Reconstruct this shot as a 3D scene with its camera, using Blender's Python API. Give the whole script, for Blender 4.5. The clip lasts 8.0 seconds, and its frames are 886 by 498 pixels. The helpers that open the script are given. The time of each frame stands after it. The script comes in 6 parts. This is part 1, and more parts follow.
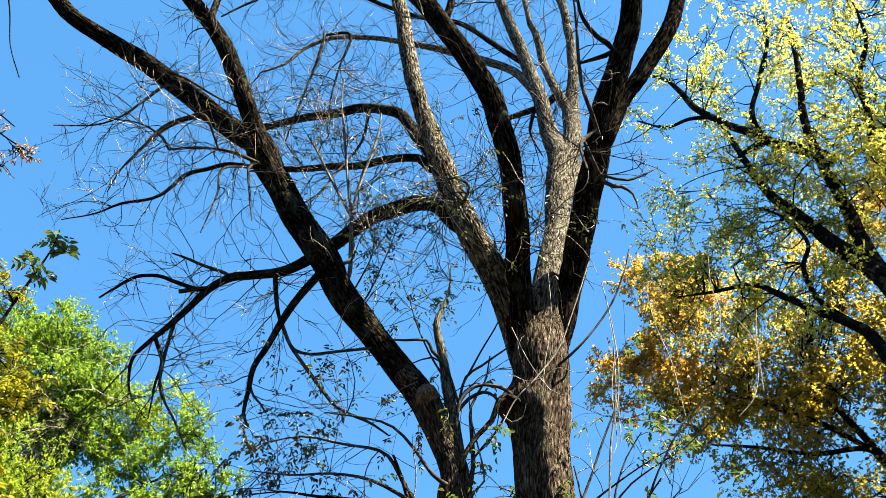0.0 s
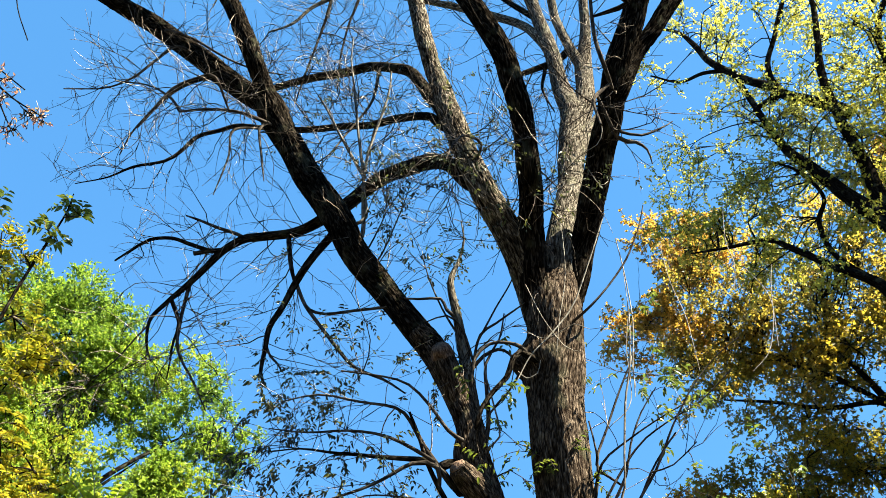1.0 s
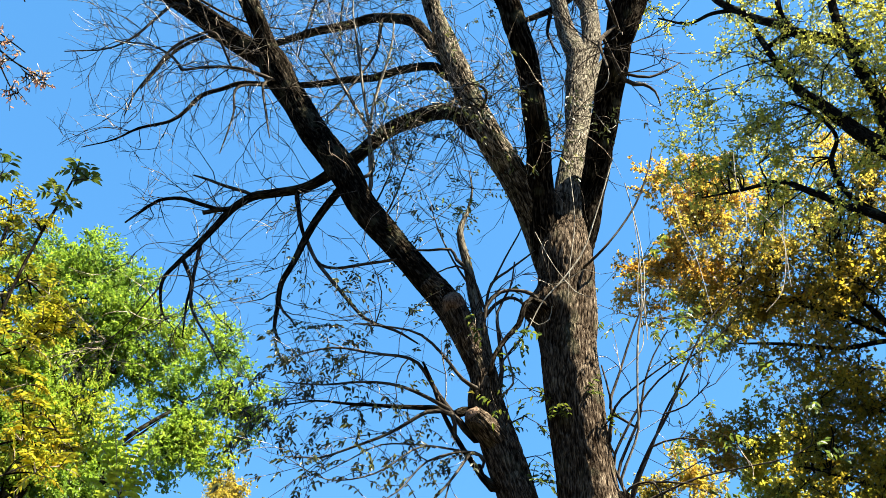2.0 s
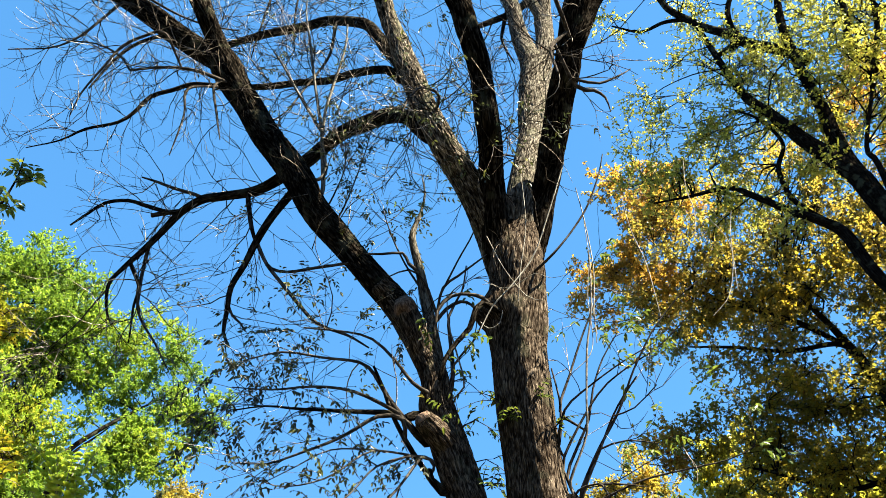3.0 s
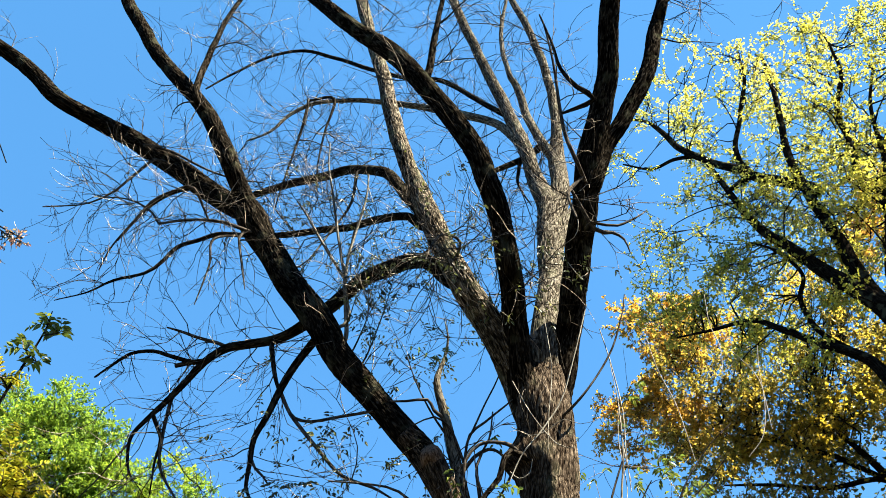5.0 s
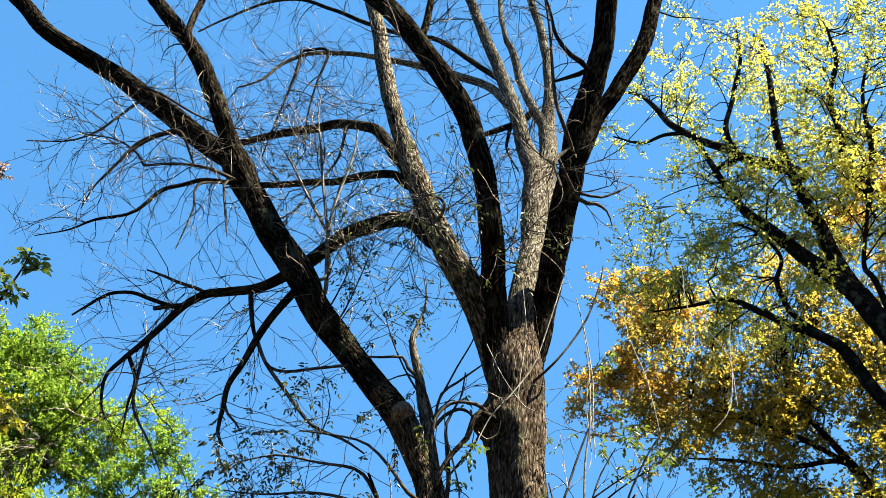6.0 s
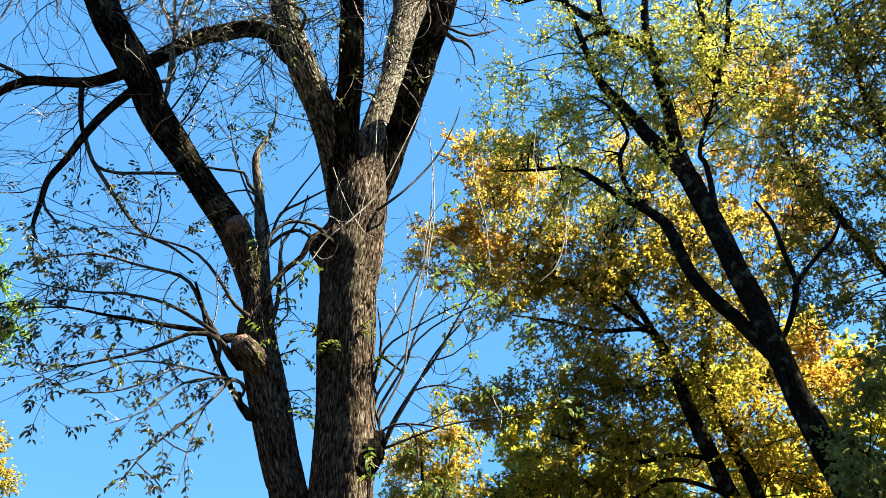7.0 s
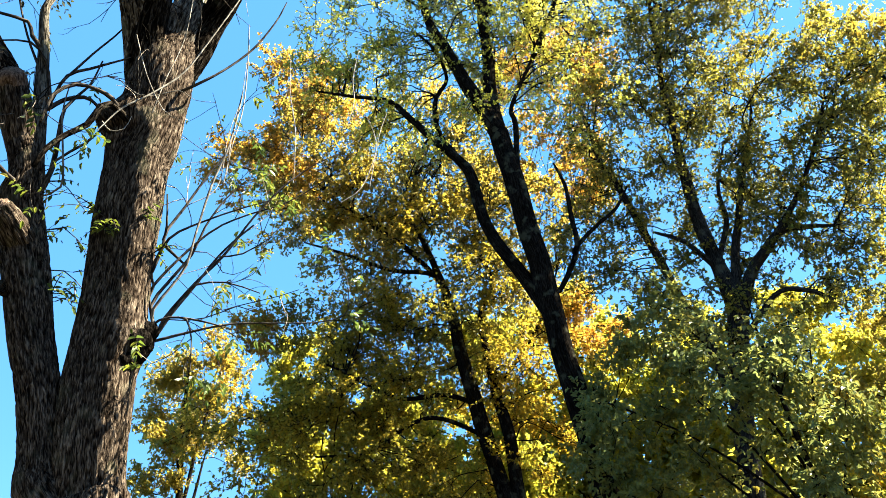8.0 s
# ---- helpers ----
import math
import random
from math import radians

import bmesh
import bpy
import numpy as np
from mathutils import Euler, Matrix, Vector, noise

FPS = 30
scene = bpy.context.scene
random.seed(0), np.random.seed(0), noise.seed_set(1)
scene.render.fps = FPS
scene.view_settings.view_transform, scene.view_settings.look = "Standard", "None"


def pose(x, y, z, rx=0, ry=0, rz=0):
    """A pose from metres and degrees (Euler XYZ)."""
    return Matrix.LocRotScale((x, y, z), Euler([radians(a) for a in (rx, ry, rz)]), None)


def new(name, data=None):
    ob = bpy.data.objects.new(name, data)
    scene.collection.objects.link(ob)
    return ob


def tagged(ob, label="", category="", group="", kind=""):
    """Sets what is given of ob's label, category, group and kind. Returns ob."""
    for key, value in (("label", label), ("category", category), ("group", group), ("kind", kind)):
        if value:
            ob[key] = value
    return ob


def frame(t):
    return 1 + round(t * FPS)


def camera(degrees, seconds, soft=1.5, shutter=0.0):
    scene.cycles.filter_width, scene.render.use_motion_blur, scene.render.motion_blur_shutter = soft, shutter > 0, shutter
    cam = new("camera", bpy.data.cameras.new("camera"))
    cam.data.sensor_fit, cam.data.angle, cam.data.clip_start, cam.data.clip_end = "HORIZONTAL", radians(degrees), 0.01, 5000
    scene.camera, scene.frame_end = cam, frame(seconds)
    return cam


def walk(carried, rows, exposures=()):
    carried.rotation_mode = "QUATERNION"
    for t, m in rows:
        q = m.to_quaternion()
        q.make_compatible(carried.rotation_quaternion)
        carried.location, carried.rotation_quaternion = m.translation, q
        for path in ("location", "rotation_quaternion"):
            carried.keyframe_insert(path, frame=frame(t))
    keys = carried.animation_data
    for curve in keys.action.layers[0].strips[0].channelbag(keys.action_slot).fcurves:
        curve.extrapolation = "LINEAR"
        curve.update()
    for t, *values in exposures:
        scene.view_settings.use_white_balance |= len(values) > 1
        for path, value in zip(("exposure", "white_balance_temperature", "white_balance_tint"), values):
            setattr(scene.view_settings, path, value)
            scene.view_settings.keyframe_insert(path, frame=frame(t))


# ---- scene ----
cam = camera(57.40, 8.0, soft=0.5)
PATH = [
    (0, pose(0.000, -0.000, 1.600, 139.74, -0.11, 5.81)),
    (0.5, pose(-0.023, 0.008, 1.594, 138.46, -0.46, 6.32)),
    (1, pose(-0.014, 0.021, 1.597, 136.93, -0.26, 6.93)),
    (1.5, pose(-0.012, 0.044, 1.590, 135.16, 0.00, 8.50)),
    (1.7, pose(-0.008, 0.055, 1.581, 134.15, 0.21, 9.05)),
    (2.8, pose(0.049, 0.087, 1.575, 133.56, 2.12, 6.91)),
    (3, pose(0.065, 0.095, 1.578, 134.03, 2.42, 6.58)),
    (3.5, pose(0.056, 0.117, 1.569, 135.63, 3.03, 6.59)),
    (4, pose(0.062, 0.067, 1.586, 137.90, 3.07, 7.74)),
    (4.2, pose(0.040, 0.050, 1.583, 138.49, 3.03, 8.46)),
    (4.5, pose(0.005, 0.028, 1.578, 140.48, 2.82, 8.97)),
    (4.7, pose(0.013, 0.010, 1.640, 142.74, 2.72, 8.77)),
    (5.8, pose(0.031, -0.056, 1.644, 143.95, 1.23, 6.36)),
    (6, pose(0.049, -0.040, 1.606, 140.67, 1.03, 4.95)),
    (6.5, pose(0.012, 0.178, 1.515, 132.94, 1.55, 1.14)),
    (7, pose(0.084, 0.269, 1.506, 130.11, 3.46, -7.45)),
    (7.5, pose(0.137, 0.430, 1.473, 127.71, 4.68, -18.26)),
    (8, pose(0.081, 0.589, 1.405, 124.74, 5.48, -24.20)),
]
walk(cam, PATH, [(0, 3.71, 6550, -2), (3.5, 3.72, 6550, -2), (6, 3.67, 6550, -2), (7, 3.82, 6550, -2), (7.5, 3.94, 6550, -2), (8, 4.11, 6550, -2)])

# ---- light: clear autumn sky, sun from the east side of the clearing ----
SUN_AZ, SUN_EL = radians(113), radians(50)
world = bpy.data.worlds.new("sky")
scene.world = world
world.use_nodes = True
wn = world.node_tree.nodes
sky = wn.new("ShaderNodeTexSky")
sky.sky_type = "NISHITA"
sky.sun_disc = False
sky.altitude = 3000
sky.sun_elevation, sky.sun_rotation = SUN_EL, SUN_AZ
sky.air_density, sky.dust_density, sky.ozone_density = 0.5, 0.0, 1.0
wn["Background"].inputs["Strength"].default_value = 0.088
vivid = wn.new("ShaderNodeHueSaturation")
vivid.inputs["Saturation"].default_value = 1.12
world.node_tree.links.new(sky.outputs["Color"], vivid.inputs["Color"])
# thin even haze-free blue over the whole dome softens the step from zenith to horizon
even = wn.new("ShaderNodeMixRGB")
even.inputs["Fac"].default_value = 0.7
even.inputs["Color2"].default_value = (0.104, 0.362, 0.82, 1)
world.node_tree.links.new(vivid.outputs["Color"], even.inputs["Color1"])
world.node_tree.links.new(even.outputs["Color"], wn["Background"].inputs["Color"])
sun_data = bpy.data.lights.new("sun", "SUN")
sun_data.energy, sun_data.angle, sun_data.color = 3.0, radians(0.53), (1.0, 0.88, 0.72)
sun = new("sun", sun_data)
to_sun = Vector((math.sin(SUN_AZ) * math.cos(SUN_EL), math.cos(SUN_AZ) * math.cos(SUN_EL), math.sin(SUN_EL)))
sun.rotation_mode = "QUATERNION"
sun.rotation_quaternion = to_sun.to_track_quat("Z", "Y")
sun.location = to_sun * 60

rng = np.random.default_rng(7)


# ---- materials ----
def material(name):
    m = bpy.data.materials.new(name)
    m.use_nodes = True
    nt = m.node_tree
    return m, nt, nt.nodes["Principled BSDF"], nt.links


def ramp(nt, stops):
    r = nt.nodes.new("ShaderNodeValToRGB")
    while len(r.color_ramp.elements) < len(stops):
        r.color_ramp.elements.new(0.5)
    for e, (p, c) in zip(r.color_ramp.elements, stops):
        e.position, e.color = p, (*c, 1)
    return r


def bark_material(name, dark, mid, pale, furrow=0.5, moss=0.0, scale=1.0, along=9.5, mixed=False):
    """Furrowed bark. Tubes carry a 'grain' attribute: round the limb in x and y, along it in z, all in metres."""
    m, nt, bsdf, ln = material(name)
    grain = nt.nodes.new("ShaderNodeAttribute")
    grain.attribute_name = "grain"
    stretch = nt.nodes.new("ShaderNodeMapping")
    stretch.inputs["Scale"].default_value = (60 * scale, 60 * scale, along * scale)
    ln.new(grain.outputs["Vector"], stretch.inputs["Vector"])
    ridge = nt.nodes.new("ShaderNodeTexNoise")
    ridge.inputs["Scale"].default_value, ridge.inputs["Detail"].default_value = 1.0, 5.0
    ridge.inputs["Distortion"].default_value = 0.9
    ln.new(stretch.outputs["Vector"], ridge.inputs["Vector"])
    fine = nt.nodes.new("ShaderNodeTexNoise")
    fine.inputs["Scale"].default_value, fine.inputs["Detail"].default_value = 140.0, 3.0
    ln.new(grain.outputs["Vector"], fine.inputs["Vector"])
    blotch = nt.nodes.new("ShaderNodeTexNoise")
    blotch.inputs["Scale"].default_value, blotch.inputs["Detail"].default_value = 2.3, 4.0
    ln.new(grain.outputs["Vector"], blotch.inputs["Vector"])
    c1 = ramp(nt, [(0.37, dark), (0.5, mid), (0.69, pale)])
    ln.new(ridge.outputs["Fac"], c1.inputs["Fac"])
    mix = nt.nodes.new("ShaderNodeMixRGB")
    mix.blend_type = "MULTIPLY"
    c2 = ramp(nt, [(0.3, (0.6, 0.56, 0.52)), (0.7, (1.15, 1.12, 1.08))])
    ln.new(blotch.outputs["Fac"], c2.inputs["Fac"])
    mix.inputs["Fac"].default_value = 0.8
    ln.new(c1.outputs["Color"], mix.inputs["Color1"])
    ln.new(c2.outputs["Color"], mix.inputs["Color2"])
    col = mix.outputs["Color"]
    # crevice shade multiplied into the bark colour, whose cracks are darker anyway
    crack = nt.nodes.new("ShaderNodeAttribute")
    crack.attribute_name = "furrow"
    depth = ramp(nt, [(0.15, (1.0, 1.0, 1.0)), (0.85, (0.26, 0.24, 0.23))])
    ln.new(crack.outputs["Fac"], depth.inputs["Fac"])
    furrow_shade = nt.nodes.new("ShaderNodeMixRGB")
    furrow_shade.blend_type, furrow_shade.inputs["Fac"].default_value = "MULTIPLY", 1.0
    ln.new(col, furrow_shade.inputs["Color1"])
    ln.new(depth.outputs["Color"], furrow_shade.inputs["Color2"])
    col = furrow_shade.outputs["Color"]
    if moss > 0:
        patch = nt.nodes.new("ShaderNodeTexNoise")
        patch.inputs["Scale"].default_value, patch.inputs["Detail"].default_value = 5.0, 6.0
        ln.new(grain.outputs["Vector"], patch.inputs["Vector"])
        cut = ramp(nt, [(0.56, (0, 0, 0)), (0.66, (moss, moss, moss))])
        ln.new(patch.outputs["Fac"], cut.inputs["Fac"])
        green = nt.nodes.new("ShaderNodeMixRGB")
        green.inputs["Color2"].default_value = (0.2, 0.2, 0.13, 1)
        ln.new(cut.outputs["Color"], green.inputs["Fac"])
        ln.new(col, green.inputs["Color1"])
        col = green.outputs["Color"]
    if mixed:
        # sun and shade put into the colour: each twig dark to pale at random
        geo = nt.nodes.new("ShaderNodeNewGeometry")
        twig_light = ramp(nt, [(0.4, (0.25, 0.25, 0.25)), (0.6, (1.2, 1.15, 1.15)), (0.92, (8.0, 7.5, 7.2))])
        ln.new(geo.outputs["Random Per Island"], twig_light.inputs["Fac"])
        tone = nt.nodes.new("ShaderNodeMixRGB")
        tone.blend_type, tone.inputs["Fac"].default_value = "MULTIPLY", 1.0
        ln.new(col, tone.inputs["Color1"])
        ln.new(twig_light.outputs["Color"], tone.inputs["Color2"])
        col = tone.outputs["Color"]
    ln.new(col, bsdf.inputs["Base Color"])
    bsdf.inputs["Roughness"].default_value = 0.9
    bsdf.inputs["Specular IOR Level"].default_value = 0.0
    add = nt.nodes.new("ShaderNodeMath")
    add.operation = "MULTIPLY_ADD"
    add.inputs[1].default_value = 0.18
    ln.new(fine.outputs["Fac"], add.inputs[0])
    ln.new(ridge.outputs["Fac"], add.inputs[2])
    bump = nt.nodes.new("ShaderNodeBump")
    bump.inputs["Strength"].default_value, bump.inputs["Distance"].default_value = 0.9, 0.05 * furrow
    ln.new(add.outputs["Value"], bump.inputs["Height"])
    ln.new(bump.outputs["Normal"], bsdf.inputs["Normal"])
    return m


def leaf_material(name, stops, glow=0.5, patch_scale=0.35):
    """Thin leaves that let light through; each leaf takes its own shade, and neighbouring sprays drift in colour."""
    m, nt, bsdf, ln = material(name)
    geo = nt.nodes.new("ShaderNodeNewGeometry")
    drift = nt.nodes.new("ShaderNodeTexNoise")
    drift.inputs["Scale"].default_value, drift.inputs["Detail"].default_value = patch_scale, 3.0
    ln.new(geo.outputs["Position"], drift.inputs["Vector"])
    mixf = nt.nodes.new("ShaderNodeMath")
    mixf.operation = "MULTIPLY_ADD"
    mixf.inputs[1].default_value = 0.55
    ln.new(geo.outputs["Random Per Island"], mixf.inputs[0])
    sub = nt.nodes.new("ShaderNodeMath")
    sub.operation = "MULTIPLY_ADD"
    sub.inputs[1].default_value, sub.inputs[2].default_value = 1.3, -0.42
    ln.new(drift.outputs["Fac"], sub.inputs[0])
    ln.new(sub.outputs["Value"], mixf.inputs[2])
    col = ramp(nt, stops)
    ln.new(mixf.outputs["Value"], col.inputs["Fac"])
    spots = nt.nodes.new("ShaderNodeTexNoise")
    spots.inputs["Scale"].default_value = 45.0
    ln.new(geo.outputs["Position"], spots.inputs["Vector"])
    spotc = ramp(nt, [(0.35, (0.7, 0.66, 0.6)), (0.6, (1.1, 1.1, 1.05))])
    ln.new(spots.outputs["Fac"], spotc.inputs["Fac"])
    mul = nt.nodes.new("ShaderNodeMixRGB")
    mul.blend_type, mul.inputs["Fac"].default_value = "MULTIPLY", 0.7
    ln.new(col.outputs["Color"], mul.inputs["Color1"])
    ln.new(spotc.outputs["Color"], mul.inputs["Color2"])
    ln.new(mul.outputs["Color"], bsdf.inputs["Base Color"])
    bsdf.inputs["Roughness"].default_value = 0.4
    bsdf.inputs["Specular IOR Level"].default_value = 0.35
    lit = nt.nodes.new("ShaderNodeBsdfTranslucent")
    ln.new(mul.outputs["Color"], lit.inputs["Color"])
    both = nt.nodes.new("ShaderNodeMixShader")
    both.inputs["Fac"].default_value = glow
    ln.new(bsdf.outputs["BSDF"], both.inputs[1])
    ln.new(lit.outputs["BSDF"], both.inputs[2])
    ln.new(both.outputs["Shader"], nt.nodes["Material Output"].inputs["Surface"])
    return m


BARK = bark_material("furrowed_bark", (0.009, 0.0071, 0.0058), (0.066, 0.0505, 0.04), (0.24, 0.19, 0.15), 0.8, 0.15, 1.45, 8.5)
# underside shade is in the dark limb colour, sunlight in the grey one
SHADED_LIMB_BARK = bark_material("shaded_limb_bark", (0.00108, 0.000973, 0.000862), (0.00966, 0.00788, 0.00647), (0.062, 0.052, 0.043), 0.7, 0.12, 0.8, 13)
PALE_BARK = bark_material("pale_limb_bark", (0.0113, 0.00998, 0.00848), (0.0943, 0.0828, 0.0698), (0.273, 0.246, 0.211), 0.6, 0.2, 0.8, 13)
LIT_MID_BARK = bark_material("lit_grey_limb_bark", (0.0066, 0.00592, 0.00496), (0.0726, 0.0617, 0.0509), (0.398, 0.348, 0.289), 0.7, 0.3, 0.8, 13)
TWIG_BARK = bark_material("twig_bark", (0.0117, 0.0105, 0.00936), (0.039, 0.0351, 0.0312), (0.117, 0.105, 0.0936), 0.15, mixed=True)
PALE_TWIG = bark_material("pale_twig_bark", (0.134, 0.119, 0.106), (0.288, 0.265, 0.234), (0.48, 0.442, 0.403), 0.15)
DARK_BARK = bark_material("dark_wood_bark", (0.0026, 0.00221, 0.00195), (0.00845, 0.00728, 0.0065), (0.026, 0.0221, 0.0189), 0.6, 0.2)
SHOOT_BARK = bark_material("shoot_bark", (0.051, 0.0458, 0.0408), (0.122, 0.112, 0.102), (0.306, 0.28, 0.245), 0.15)
CUT_WOOD = bark_material("bare_cut_wood", (0.0673, 0.0459, 0.0343), (0.161, 0.11, 0.0834), (0.242, 0.172, 0.137), 0.4)
GREY_BARK = bark_material("grey_wood_bark", (0.0078, 0.00715, 0.0065), (0.0234, 0.0208, 0.0189), (0.0585, 0.0533, 0.0481), 0.5, 0.2)
LEAF_A = leaf_material("yellow_green_leaf", [(0.05, (0.27, 0.27, 0.06)), (0.35, (0.45, 0.44, 0.075)), (0.7, (0.6, 0.55, 0.08)), (1, (0.62, 0.5, 0.08))], 0.6)
LEAF_B = leaf_material("golden_leaf", [(0.05, (0.176, 0.155, 0.033)), (0.4, (0.293, 0.236, 0.0396)), (0.75, (0.41, 0.297, 0.044)), (1, (0.488, 0.279, 0.0462))], 0.74)
LEAF_M = leaf_material("olive_gold_leaf", [(0.05, (0.166, 0.151, 0.0235)), (0.4, (0.291, 0.238, 0.0286)), (0.75, (0.441, 0.311, 0.0301)), (1, (0.515, 0.305, 0.0301))], 0.72)
LEAF_O = leaf_material("orange_leaf", [(0.05, (0.302, 0.19, 0.036)), (0.5, (0.486, 0.3, 0.042)), (1, (0.583, 0.29, 0.045))], 0.72)
LEAF_C = leaf_material("green_leaf", [(0.05, (0.0902, 0.0952, 0.0198)), (0.45, (0.171, 0.164, 0.027)), (0.75, (0.289, 0.234, 0.0324)), (1, (0.415, 0.25, 0.0324))], 0.64)
LEAF_F = leaf_material("soft_green_leaf", [(0.05, (0.0977, 0.132, 0.0504)), (0.5, (0.195, 0.216, 0.0624)), (0.8, (0.326, 0.294, 0.0624)), (1, (0.5, 0.358, 0.06))], 0.6)
LEAF_G = leaf_material("fresh_sprout_leaf", [(0.05, (0.0425, 0.0668, 0.017)), (0.5, (0.0972, 0.134, 0.0218)), (0.85, (0.207, 0.218, 0.0291)), (1, (0.268, 0.207, 0.0365))], 0.5, 1.5)
LEAF_W = leaf_material("sunlit_yellowing_leaf", [(0.05, (0.185, 0.198, 0.0292)), (0.45, (0.37, 0.354, 0.0417)), (0.8, (0.534, 0.434, 0.0501)), (1, (0.617, 0.375, 0.0501))], 0.68)
LEAF_L = leaf_material("bright_green_leaf", [(0.05, (0.0873, 0.152, 0.0242)), (0.4, (0.17, 0.271, 0.0308)), (0.8, (0.291, 0.366, 0.0374)), (1, (0.417, 0.389, 0.044))], 0.62)
LEAF_Y = leaf_material("yellowing_green_leaf", [(0.05, (0.149, 0.172, 0.0184)), (0.4, (0.299, 0.31, 0.0253)), (0.8, (0.483, 0.38, 0.0322)), (1, (0.552, 0.333, 0.0287))], 0.66, 1.2)
# near-black stops stand for leaves in silhouette, the pale end for sunlit ones
LEAF_D = leaf_material("shaded_dull_green_leaf", [(0.05, (0.012, 0.016, 0.009)), (0.55, (0.032, 0.038, 0.014)), (0.82, (0.12, 0.125, 0.03)), (1, (0.3, 0.25, 0.06))], 0.4, 1.5)
LEAF_R = leaf_material("rusty_pink_leaf", [(0.05, (0.212, 0.0923, 0.0702)), (0.6, (0.354, 0.183, 0.142)), (1.0, (0.354, 0.255, 0.113))], 0.5, 2.0)
LEAF_S = leaf_material("lime_frond_leaf", [(0.05, (0.252, 0.353, 0.0353)), (0.6, (0.403, 0.504, 0.0454)), (1, (0.504, 0.554, 0.0605))], 0.5, 2.0)


# ---- mesh building ----
def to_mesh(name, verts, faces, mat, grain=None, smooth=True):
    """One mesh from arrays; all faces have the same number of corners."""
    me = bpy.data.meshes.new(name)
    verts, faces = np.asarray(verts, np.float32), np.asarray(faces, np.int32)
    n = faces.shape[1]
    me.vertices.add(len(verts))
    me.vertices.foreach_set("co", verts.ravel())
    me.loops.add(faces.size)
    me.loops.foreach_set("vertex_index", faces.ravel())
    me.polygons.add(len(faces))
    me.polygons.foreach_set("loop_start", np.arange(0, faces.size, n, dtype=np.int32))
    me.polygons.foreach_set("use_smooth", np.full(len(faces), smooth, dtype=bool))
    if grain is not None:
        me.attributes.new("grain", "FLOAT_VECTOR", "POINT").data.foreach_set("vector", np.asarray(grain, np.float32).ravel())
    me.materials.append(mat)
    me.update(calc_edges=True)
    me.validate()
    return me


def part(name, mesh, parent, label="", kind=""):
    ob = new(name, mesh)
    ob.parent = parent
    ob.matrix_parent_inverse = Matrix.Translation(parent.location).inverted()
    return tagged(ob, label, kind=kind)


def thing(name, base, label, category, group=""):
    e = new(name)
    e.location = base
    e.empty_display_size = 0.3
    return tagged(e, label, category, group)


def spline(points, step):
    """A smooth line through the points (x, y, z, r), with a sample about every step metres."""
    p = np.asarray(points, float)
    q = np.vstack([2 * p[0] - p[1], p, 2 * p[-1] - p[-2]])
    out = []
    for i in range(1, len(q) - 2):
        a, b, c, d = q[i - 1], q[i], q[i + 1], q[i + 2]
        n = max(2, int(np.linalg.norm(c[:3] - b[:3]) / step))
        t = np.linspace(0, 1, n, endpoint=False)[:, None]
        out.append(0.5 * (2 * b + (c - a) * t + (2 * a - 5 * b + 4 * c - d) * t ** 2 + (3 * b - a - 3 * c + d) * t ** 3))
    out.append(p[-1:])
    out = np.vstack(out)
    out[:, 3] = np.maximum(out[:, 3], 0.002)
    return out


